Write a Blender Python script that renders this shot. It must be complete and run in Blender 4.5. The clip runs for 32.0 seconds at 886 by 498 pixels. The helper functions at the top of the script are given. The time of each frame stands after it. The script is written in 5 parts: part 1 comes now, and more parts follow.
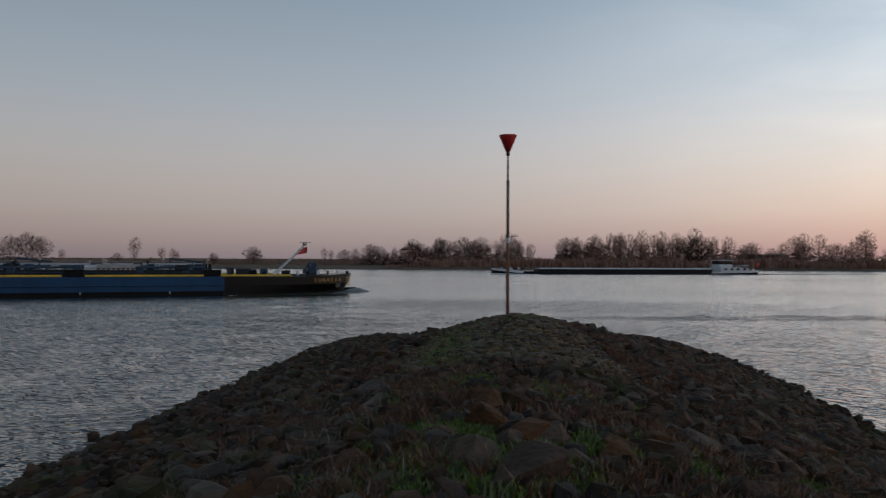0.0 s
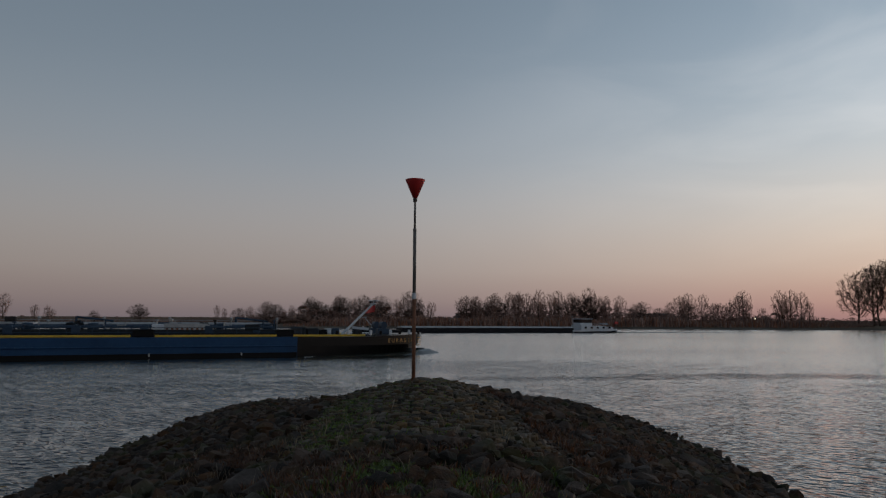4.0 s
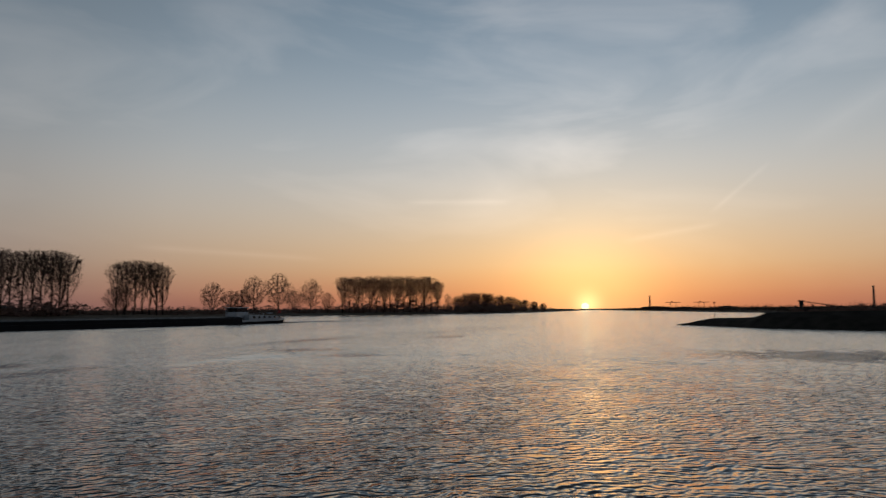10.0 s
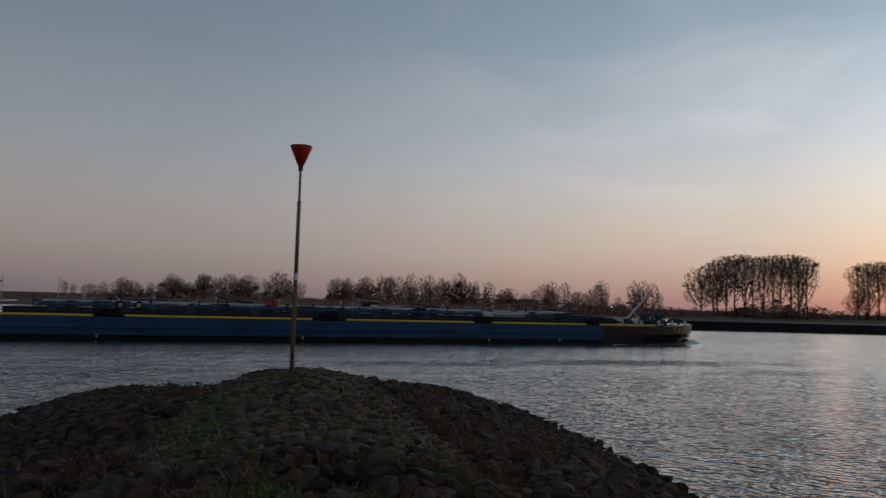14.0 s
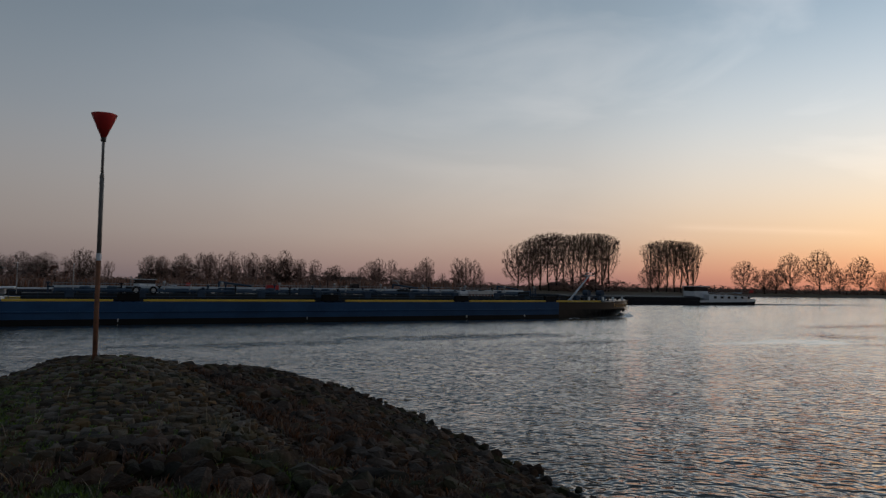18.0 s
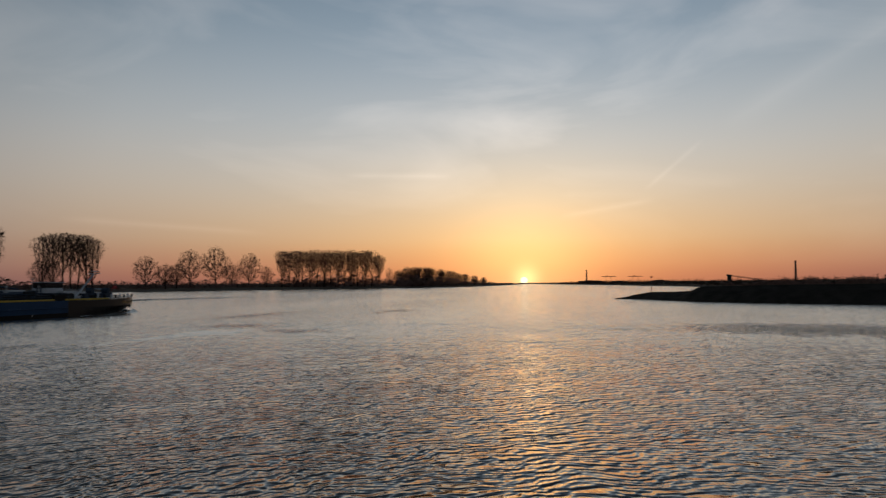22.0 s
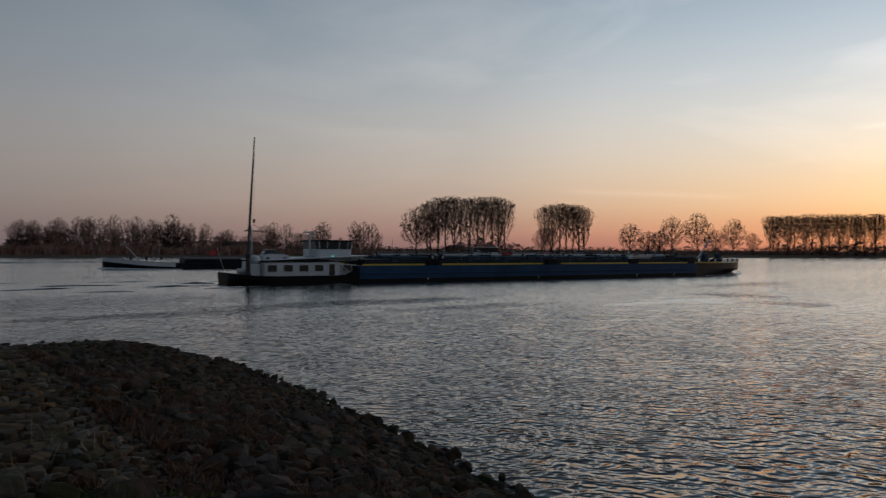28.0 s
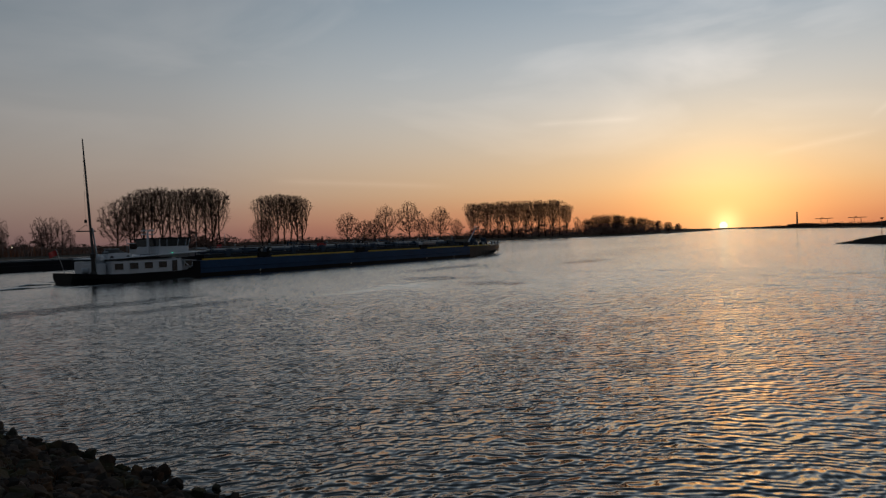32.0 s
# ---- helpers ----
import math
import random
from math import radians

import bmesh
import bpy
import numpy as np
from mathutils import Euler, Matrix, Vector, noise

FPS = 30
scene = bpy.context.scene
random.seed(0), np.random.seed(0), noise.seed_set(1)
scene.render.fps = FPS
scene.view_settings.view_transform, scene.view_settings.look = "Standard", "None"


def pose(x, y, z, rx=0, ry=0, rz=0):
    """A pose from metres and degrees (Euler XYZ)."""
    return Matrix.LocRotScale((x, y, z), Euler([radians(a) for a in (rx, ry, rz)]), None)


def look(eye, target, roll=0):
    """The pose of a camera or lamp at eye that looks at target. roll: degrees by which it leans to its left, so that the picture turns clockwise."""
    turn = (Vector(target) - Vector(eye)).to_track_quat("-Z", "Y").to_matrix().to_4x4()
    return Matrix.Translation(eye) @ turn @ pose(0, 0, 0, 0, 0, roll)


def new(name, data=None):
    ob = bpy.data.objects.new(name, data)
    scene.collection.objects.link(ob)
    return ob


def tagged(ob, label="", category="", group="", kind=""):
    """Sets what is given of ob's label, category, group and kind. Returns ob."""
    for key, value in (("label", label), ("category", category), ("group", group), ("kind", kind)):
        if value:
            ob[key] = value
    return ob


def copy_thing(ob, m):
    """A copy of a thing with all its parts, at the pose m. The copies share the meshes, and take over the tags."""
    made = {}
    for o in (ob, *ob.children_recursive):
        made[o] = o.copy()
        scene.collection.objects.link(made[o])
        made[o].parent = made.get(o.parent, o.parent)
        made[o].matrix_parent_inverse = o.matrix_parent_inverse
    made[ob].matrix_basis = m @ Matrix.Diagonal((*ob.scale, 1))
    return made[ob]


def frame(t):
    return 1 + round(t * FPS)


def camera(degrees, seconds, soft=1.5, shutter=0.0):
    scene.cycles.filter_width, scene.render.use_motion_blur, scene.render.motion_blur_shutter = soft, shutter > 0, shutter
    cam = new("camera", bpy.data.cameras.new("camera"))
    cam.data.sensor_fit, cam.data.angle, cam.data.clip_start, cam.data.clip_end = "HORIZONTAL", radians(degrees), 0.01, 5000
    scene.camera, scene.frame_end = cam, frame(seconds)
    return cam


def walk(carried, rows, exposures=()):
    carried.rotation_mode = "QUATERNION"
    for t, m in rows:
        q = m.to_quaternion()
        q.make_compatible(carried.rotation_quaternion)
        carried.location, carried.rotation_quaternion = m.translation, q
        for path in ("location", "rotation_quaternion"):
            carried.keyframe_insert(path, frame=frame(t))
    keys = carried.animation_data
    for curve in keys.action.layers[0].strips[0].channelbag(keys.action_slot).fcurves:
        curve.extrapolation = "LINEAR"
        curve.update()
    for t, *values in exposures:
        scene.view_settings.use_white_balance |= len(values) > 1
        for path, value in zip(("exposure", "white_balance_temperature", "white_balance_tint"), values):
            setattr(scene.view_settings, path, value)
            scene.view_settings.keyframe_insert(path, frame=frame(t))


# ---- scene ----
EXPOSURES = [(0.0, 1.42), (1.0, 1.1), (2.0, 1.18), (3.0, 1.1), (5.5, 0.5), (6.0, 0.3), (7.0, 0.07), (9.0, 0.0), (10.0, 0.0), (11.0, 0.04), (13.0, 0.48), (14.0, 0.87), (14.5, 1.0), (16.5, 1.2), (17.0, 0.97), (18.0, 0.7), (19.0, 0.1), (20.0, 0.0), (22.0, 0.0), (23.0, 0.1), (25.0, 0.2), (25.5, 0.4), (27.5, 0.95), (28.0, 0.53), (29.0, 0.2), (30.0, 0.12), (32.0, 0.02)]
# Camera carried along the groyne crest, panning between the river and the sunset.
cam = camera(64.92, 32.0, soft=1.3, shutter=0.15)


def held(x, y, z, turn, tilt, lean):
    return pose(x, y, z, 90 + tilt, 0, -turn) @ pose(0, 0, 0, 0, 0, lean)


walk(cam, [
    (0.0, held(0.00, -20.66, 4.46, -5.31, 1.02, 0.26)),
    (0.5, held(-0.01, -20.39, 4.45, 4.05, 1.54, 0.60)),
    (1.0, held(-0.01, -20.10, 4.44, 5.18, 2.11, 0.22)),
    (1.5, held(-0.01, -19.81, 4.43, -1.14, 6.69, 1.78)),
    (2.0, held(-0.04, -19.52, 4.43, -0.45, 5.90, 3.84)),
    (2.5, held(-0.07, -19.24, 4.42, 6.87, 3.27, 2.25)),
    (3.0, held(-0.10, -18.97, 4.42, 12.04, 1.86, -1.28)),
    (3.5, held(-0.13, -18.72, 4.43, 7.08, 4.96, 0.26)),
    (4.0, held(-0.16, -18.46, 4.44, 2.84, 5.86, 0.30)),
    (4.5, held(-0.19, -18.22, 4.45, 2.16, 6.17, -0.38)),
    (5.0, held(-0.22, -18.00, 4.46, 8.18, 6.05, -1.12)),
    (5.5, held(-0.26, -17.81, 4.47, 24.04, 5.66, -1.24)),
    (6.0, held(-0.29, -17.65, 4.48, 45.87, 4.49, -0.24)),
    (6.5, held(-0.32, -17.50, 4.48, 59.94, 3.78, 1.34)),
    (7.0, held(-0.34, -17.38, 4.48, 62.55, 6.57, -1.18)),
    (7.5, held(-0.36, -17.26, 4.48, 73.61, 6.56, -0.78)),
    (8.0, held(-0.37, -17.17, 4.48, 80.18, 5.97, 1.57)),
    (8.5, held(-0.38, -17.08, 4.48, 78.33, 5.42, 0.99)),
    (9.0, held(-0.38, -17.01, 4.48, 76.46, 5.44, -1.80)),
    (9.5, held(-0.37, -16.95, 4.48, 75.68, 5.21, -0.74)),
    (10.0, held(-0.36, -16.90, 4.48, 69.22, 4.99, -0.35)),
    (10.5, held(-0.36, -16.87, 4.48, 55.32, 4.87, 0.20)),
    (11.0, held(-0.35, -16.85, 4.49, 44.37, 5.05, 0.15)),
    (11.5, held(-0.35, -16.84, 4.49, 39.07, 5.24, -0.11)),
    (12.0, held(-0.35, -16.83, 4.49, 35.13, 5.28, 0.15)),
    (12.5, held(-0.36, -16.81, 4.49, 32.08, 5.12, 0.32)),
    (13.0, held(-0.37, -16.79, 4.49, 28.80, 5.03, 0.60)),
    (13.5, held(-0.39, -16.78, 4.50, 23.42, 4.86, 1.16)),
    (14.0, held(-0.43, -16.79, 4.50, 13.33, 4.62, 1.57)),
    (14.5, held(-0.46, -16.80, 4.50, 2.73, 4.44, 1.60)),
    (15.0, held(-0.48, -16.83, 4.51, -4.96, 4.26, 1.22)),
    (15.5, held(-0.48, -16.86, 4.52, -6.99, 3.95, 0.37)),
    (16.0, held(-0.46, -16.89, 4.53, -3.58, 3.64, -0.43)),
    (16.5, held(-0.44, -16.89, 4.54, 5.06, 3.53, -0.66)),
    (17.0, held(-0.43, -16.88, 4.54, 16.25, 3.45, -0.18)),
    (17.5, held(-0.40, -16.85, 4.55, 24.05, 3.35, 0.28)),
    (18.0, held(-0.36, -16.81, 4.56, 27.53, 3.04, 0.84)),
    (18.5, held(-0.31, -16.75, 4.56, 37.69, 2.93, 0.95)),
    (19.0, held(-0.27, -16.66, 4.56, 53.25, 3.29, 1.42)),
    (19.5, held(-0.23, -16.55, 4.57, 64.11, 3.94, 1.16)),
    (20.0, held(-0.20, -16.42, 4.57, 70.39, 3.98, 0.63)),
    (20.5, held(-0.17, -16.29, 4.57, 75.71, 3.71, 0.22)),
    (21.0, held(-0.14, -16.16, 4.57, 78.81, 3.39, -0.09)),
    (21.5, held(-0.10, -16.03, 4.56, 78.80, 3.12, -0.39)),
    (22.0, held(-0.05, -15.91, 4.56, 74.09, 2.84, -0.41)),
    (22.5, held(0.01, -15.81, 4.55, 60.14, 1.99, -0.43)),
    (23.0, held(0.09, -15.73, 4.53, 50.13, 1.09, -0.65)),
    (23.5, held(0.16, -15.65, 4.52, 47.70, 0.54, -1.83)),
    (24.0, held(0.21, -15.54, 4.51, 49.06, 0.23, -1.24)),
    (24.5, held(0.27, -15.43, 4.52, 52.51, -0.95, -1.13)),
    (25.0, held(0.33, -15.32, 4.52, 51.55, 3.58, -1.18)),
    (25.5, held(0.38, -15.21, 4.52, 41.44, 2.09, 0.09)),
    (26.0, held(0.43, -15.10, 4.53, 30.02, 1.35, 0.35)),
    (26.5, held(0.47, -15.00, 4.54, 19.47, 0.53, 0.26)),
    (27.0, held(0.50, -14.91, 4.54, 14.99, -0.10, 0.07)),
    (27.5, held(0.51, -14.85, 4.55, 21.78, -0.27, 0.03)),
    (28.0, held(0.54, -14.80, 4.57, 35.96, 0.13, 0.31)),
    (28.5, held(0.61, -14.80, 4.60, 43.76, -0.36, 0.39)),
    (29.0, held(0.69, -14.84, 4.64, 52.61, -0.72, -0.34)),
    (29.5, held(0.73, -14.87, 4.69, 57.94, -1.94, -0.68)),
    (30.0, held(0.70, -14.88, 4.70, 56.16, -2.48, -1.07)),
    (30.5, held(0.69, -14.90, 4.71, 57.40, -2.56, -1.36)),
    (31.0, held(0.68, -14.92, 4.72, 57.40, -2.23, -1.61)),
    (31.5, held(0.67, -14.95, 4.72, 57.15, -1.55, -1.83)),
    (32.0, held(0.66, -14.98, 4.73, 58.74, -0.98, -1.83)),
], EXPOSURES)

# ---- light: clear evening sky, the sun touching the horizon ----
SUN_TURN, SUN_LIFT = 80.9, 0.8
SUN_WAY = (math.sin(radians(SUN_TURN)) * math.cos(radians(0.3)), math.cos(radians(SUN_TURN)) * math.cos(radians(0.3)), math.sin(radians(0.3)))
world = bpy.data.worlds.new("evening_sky")
scene.world = world
world.use_nodes = True
wn, wl = world.node_tree.nodes, world.node_tree.links
wn.clear()


def wmath(op, a, b=None, c=None, clamp=False):
    k = wn.new("ShaderNodeMath")
    k.operation, k.use_clamp = op, clamp
    for i, x in enumerate((a, b, c)):
        if x is None:
            continue
        if isinstance(x, (int, float)):
            k.inputs[i].default_value = x
        else:
            wl.new(x, k.inputs[i])
    return k.outputs[0]


def wdot(vec, way):
    k = wn.new("ShaderNodeVectorMath")
    k.operation = "DOT_PRODUCT"
    wl.new(vec, k.inputs[0])
    k.inputs[1].default_value = way
    return k.outputs["Value"]


def wmix(mode, fac, a, b):
    k = wn.new("ShaderNodeMix")
    k.data_type, k.blend_type = "RGBA", mode
    for socket, x in ((k.inputs["Factor"], fac), (k.inputs["A"], a), (k.inputs["B"], b)):
        if isinstance(x, (int, float)):
            socket.default_value = x
        elif isinstance(x, tuple):
            socket.default_value = (*x, 1)
        else:
            wl.new(x, socket)
    return k.outputs["Result"]


def wramp(fac, stops):
    k = wn.new("ShaderNodeValToRGB")
    k.color_ramp.interpolation = "B_SPLINE"
    el = k.color_ramp.elements
    while len(el) < len(stops):
        el.new(0.5)
    for e, (lift, colour) in zip(el, stops):
        e.position, e.color = math.sin(radians(lift)), (*colour, 1)
    wl.new(fac, k.inputs["Fac"])
    return k.outputs["Color"]


way = wn.new("ShaderNodeTexCoord").outputs["Generated"]
xyz = wn.new("ShaderNodeSeparateXYZ")
wl.new(way, xyz.inputs[0])
high = wmath("MAXIMUM", xyz.outputs["Z"], 0.0)
# dusk colours by height: away from the sun, and round it
AWAY = ((0, (0.096, 0.080, 0.088)), (1.5, (0.130, 0.104, 0.106)), (4, (0.172, 0.146, 0.138)), (8, (0.188, 0.176, 0.172)), (13, (0.150, 0.168, 0.188)), (20, (0.106, 0.132, 0.159)), (30, (0.076, 0.100, 0.128)), (60, (0.058, 0.080, 0.104)), (90, (0.046, 0.066, 0.090)))
TOWARD = ((0, (0.50, 0.165, 0.090)), (1.5, (0.70, 0.27, 0.115)), (3.5, (0.82, 0.50, 0.215)), (7, (0.73, 0.60, 0.43)), (11, (0.61, 0.61, 0.58)), (16, (0.415, 0.49, 0.555)), (22, (0.220, 0.330, 0.440)), (32, (0.128, 0.212, 0.315)), (90, (0.06, 0.09, 0.13)))
BETWEEN = ((0, (0.20, 0.100, 0.095)), (1.5, (0.28, 0.145, 0.120)), (4, (0.37, 0.26, 0.195)), (8, (0.41, 0.36, 0.31)), (13, (0.34, 0.36, 0.37)), (20, (0.195, 0.245, 0.290)), (30, (0.108, 0.152, 0.200)), (60, (0.056, 0.084, 0.115)), (90, (0.042, 0.062, 0.088)))
near_sun = wdot(way, SUN_WAY)
angle = wmath("ARCCOSINE", wmath("MINIMUM", wmath("MAXIMUM", near_sun, -1.0), 1.0))
side = wmath("POWER", wmath("SUBTRACT", 1.0, wmath("DIVIDE", angle, radians(86)), clamp=True), 1.65)
flank = wmath("POWER", wmath("SUBTRACT", 1.0, wmath("DIVIDE", wmath("SUBTRACT", angle, radians(34), clamp=True), radians(56)), clamp=True), 1.7)
front = wmath("POWER", wmath("SUBTRACT", 1.0, wmath("DIVIDE", angle, radians(44)), clamp=True), 1.15)
lift_away = wmath("ADD", 0.78, wmath("MULTIPLY", wmath("SUBTRACT", 1.0, wmath("DIVIDE", angle, radians(120)), clamp=True), 0.58))
grey = wn.new("ShaderNodeCombineColor")
for socket in grey.inputs:
    wl.new(lift_away, socket)
dusk = wmix("MIX", flank, wmix("MULTIPLY", 1.0, wramp(high, AWAY), grey.outputs[0]), wramp(high, BETWEEN))
dusk = wmix("MIX", front, dusk, wramp(high, TOWARD))
# glow round the disc
halo = wmath("MULTIPLY", wmath("POWER", wmath("MAXIMUM", near_sun, 0.0), 260.0), 0.36)
core = wmath("MULTIPLY", wmath("POWER", wmath("MAXIMUM", near_sun, 0.0), 7000.0), 0.55)
dusk = wmix("ADD", wmath("MULTIPLY", wmath("POWER", wmath("MAXIMUM", near_sun, 0.0), 55.0), 0.13), dusk, (1.0, 0.70, 0.22))
dusk = wmix("ADD", halo, dusk, (1.0, 0.67, 0.24))
dusk = wmix("ADD", core, dusk, (1.0, 0.80, 0.35))
# thin high cirrus
cmap = wn.new("ShaderNodeMapping")
cmap.inputs["Scale"].default_value = (1.8, 1.8, 6.0)
cmap.inputs["Rotation"].default_value = (radians(24), radians(-12), radians(10))
wl.new(way, cmap.inputs["Vector"])
veil = wn.new("ShaderNodeTexNoise")
veil.inputs["Scale"].default_value, veil.inputs["Detail"].default_value, veil.inputs["Distortion"].default_value = 1.7, 5, 0.6
wl.new(cmap.outputs["Vector"], veil.inputs["Vector"])
cloud = wmath("MULTIPLY", wmath("SUBTRACT", veil.outputs["Fac"], 0.44, clamp=True), 1.35)
cloud = wmath("MULTIPLY", cloud, wmath("MULTIPLY", side, wmath("MULTIPLY", high, 3.5, clamp=True)))


def unit(turn, lift):
    return Vector((math.sin(radians(turn)) * math.cos(radians(lift)), math.cos(radians(turn)) * math.cos(radians(lift)), math.sin(radians(lift))))


def trail(a, b, half, strength):
    """A soft streak of ice cloud between two bearings."""
    a, b = unit(*a), unit(*b)
    n = a.cross(b).normalized()
    mid = (a + b).normalized()
    reach = math.cos(a.angle(b) / 2)
    off = wmath("ABSOLUTE", wdot(way, tuple(n)))
    body = wmath("SUBTRACT", 1.0, wmath("DIVIDE", off, radians(half)), clamp=True)
    ends = wmath("DIVIDE", wmath("SUBTRACT", wdot(way, tuple(mid)), reach), (1 - reach) * 0.6, clamp=True)
    ragged = wmath("ADD", 0.35, veil.outputs["Fac"])
    return wmath("MULTIPLY", wmath("MULTIPLY", wmath("POWER", body, 1.5), ends), wmath("MULTIPLY", ragged, strength))


for streak in (trail((96.0, 11.6), (116.0, 21.2), 1.5, 0.075), trail((90.3, 7.2), (94.8, 10.9), 0.32, 0.08), trail((66.0, 8.8), (75.0, 8.8), 0.42, 0.10), trail((83.5, 5.3), (91.2, 6.5), 0.45, 0.09), trail((45.0, 4.9), (60.0, 4.1), 0.45, 0.07)):
    cloud = wmath("ADD", cloud, streak)
dusk = wmix("ADD", cloud, dusk, (0.75, 0.62, 0.52))
# the clear air's own scattering
sky = wn.new("ShaderNodeTexSky")
sky.sky_type = "NISHITA"
sky.sun_disc = False
sky.sun_elevation = radians(1.0)
sky.sun_rotation = radians(SUN_TURN)
sky.altitude = 10
sky.dust_density, sky.ozone_density = 1.0, 2.0
dusk = wmix("ADD", 0.015, dusk, sky.outputs[0])
back = wn.new("ShaderNodeBackground")
back.inputs["Strength"].default_value = 1.0
wout = wn.new("ShaderNodeOutputWorld")
wl.new(dusk, back.inputs["Color"])
wl.new(back.outputs[0], wout.inputs["Surface"])

sun = new("sun", bpy.data.lights.new("sun", "SUN"))
sun.data.energy = 0.0012
sun.data.angle = radians(4.0)
sun.data.color = (1.0, 0.50, 0.22)
sun.matrix_basis = look((0, 0, 0), (-math.sin(radians(SUN_TURN)), -math.cos(radians(SUN_TURN)), -math.tan(radians(SUN_LIFT))))


# ---- materials ----
def material(name, base, rough=0.7, metal=0.0, vary=0.25, scale=3.0, fine=40.0, bump=0.2, tint=None, island=False, depth=0.01, spec=0.5, moss=0.0):
    """A surface whose colour drifts at two scales, with fine relief."""
    m = bpy.data.materials.new(name)
    m.use_nodes = True
    n, l = m.node_tree.nodes, m.node_tree.links
    b = n["Principled BSDF"]
    b.inputs["Roughness"].default_value = rough
    b.inputs["Metallic"].default_value = metal
    b.inputs["Specular IOR Level"].default_value = spec
    co = n.new("ShaderNodeTexCoord")
    big, small = n.new("ShaderNodeTexNoise"), n.new("ShaderNodeTexNoise")
    big.inputs["Scale"].default_value, small.inputs["Scale"].default_value = scale, fine
    big.inputs["Detail"].default_value, small.inputs["Detail"].default_value = 5, 4
    for t in (big, small):
        l.new(co.outputs["Object"], t.inputs["Vector"])
    mix = n.new("ShaderNodeMix")
    mix.data_type = "RGBA"
    dark = tuple(c * (1 - vary) for c in base)
    lite = tint or tuple(min(1, c * (1 + vary)) for c in base)
    mix.inputs["A"].default_value, mix.inputs["B"].default_value = (*dark, 1), (*lite, 1)
    ramp = n.new("ShaderNodeMapRange")
    ramp.inputs["From Min"].default_value, ramp.inputs["From Max"].default_value = 0.3, 0.7
    l.new(big.outputs["Fac"], ramp.inputs["Value"])
    fac = ramp.outputs["Result"]
    hsv = n.new("ShaderNodeHueSaturation")
    l.new(fac, mix.inputs["Factor"])
    l.new(mix.outputs["Result"], hsv.inputs["Color"])
    val = n.new("ShaderNodeMapRange")
    val.inputs["To Min"].default_value, val.inputs["To Max"].default_value = 1 - vary, 1 + vary
    l.new(small.outputs["Fac"], val.inputs["Value"])
    if island:
        src = n.new("ShaderNodeNewGeometry").outputs["Random Per Island"] if island == "island" else n.new("ShaderNodeObjectInfo").outputs["Random"]
        rnd = n.new("ShaderNodeMapRange")
        rnd.inputs["To Min"].default_value, rnd.inputs["To Max"].default_value = 0.42, 1.7
        l.new(src, rnd.inputs["Value"])
        mul = n.new("ShaderNodeMath")
        mul.operation = "MULTIPLY"
        l.new(val.outputs["Result"], mul.inputs[0])
        l.new(rnd.outputs["Result"], mul.inputs[1])
        l.new(mul.outputs[0], hsv.inputs["Value"])
        sat = n.new("ShaderNodeMapRange")
        sat.inputs["To Min"].default_value, sat.inputs["To Max"].default_value = 0.5, 1.5
        wob = n.new("ShaderNodeMath")
        wob.operation = "FRACT"
        big7 = n.new("ShaderNodeMath")
        big7.operation = "MULTIPLY"
        big7.inputs[1].default_value = 7.31
        l.new(src, big7.inputs[0])
        l.new(big7.outputs[0], wob.inputs[0])
        l.new(wob.outputs[0], sat.inputs["Value"])
        l.new(sat.outputs["Result"], hsv.inputs["Saturation"])
    else:
        l.new(val.outputs["Result"], hsv.inputs["Value"])
    coat = hsv.outputs["Color"]
    if moss:
        place, mask = n.new("ShaderNodeNewGeometry"), n.new("ShaderNodeTexNoise")
        mask.inputs["Scale"].default_value, mask.inputs["Detail"].default_value = 0.9, 6
        l.new(place.outputs["Position"], mask.inputs["Vector"])
        grown = n.new("ShaderNodeMapRange")
        for name2, x in (("From Min", 0.52), ("From Max", 0.66), ("To Min", 0.0), ("To Max", moss)):
            grown.inputs[name2].default_value = x
        l.new(mask.outputs["Fac"], grown.inputs["Value"])
        cover = n.new("ShaderNodeMix")
        cover.data_type = "RGBA"
        cover.inputs["B"].default_value = (0.040, 0.050, 0.016, 1)
        l.new(grown.outputs["Result"], cover.inputs["Factor"])
        l.new(coat, cover.inputs["A"])
        coat = cover.outputs["Result"]
    l.new(coat, b.inputs["Base Color"])
    if bump:
        bp = n.new("ShaderNodeBump")
        bp.inputs["Strength"].default_value, bp.inputs["Distance"].default_value = bump, depth
        l.new(small.outputs["Fac"], bp.inputs["Height"])
        l.new(bp.outputs["Normal"], b.inputs["Normal"])
    return m


STONE = material("basalt_rubble", (0.036, 0.025, 0.019), 0.8, vary=0.35, scale=2.0, fine=18, bump=0.8, tint=(0.068, 0.043, 0.031), island="island", depth=0.03, spec=0.12, moss=0.45)
STONE_ONE = material("basalt_rubble_single", (0.036, 0.025, 0.019), 0.8, vary=0.35, scale=2.0, fine=6, bump=1.0, tint=(0.068, 0.043, 0.031), island="object", depth=0.03, spec=0.12, moss=0.45)
PAVE = material("basalt_sett", (0.115, 0.078, 0.055), 0.85, vary=0.3, scale=3, fine=25, bump=0.5, island="object", depth=0.02, tint=(0.078, 0.064, 0.046), spec=0.1, moss=0.35)
PAVE_REST = material("basalt_sett_joined", (0.115, 0.078, 0.055), 0.85, vary=0.3, scale=3, fine=25, bump=0.5, island="island", depth=0.02, tint=(0.078, 0.064, 0.046), spec=0.1, moss=0.35)
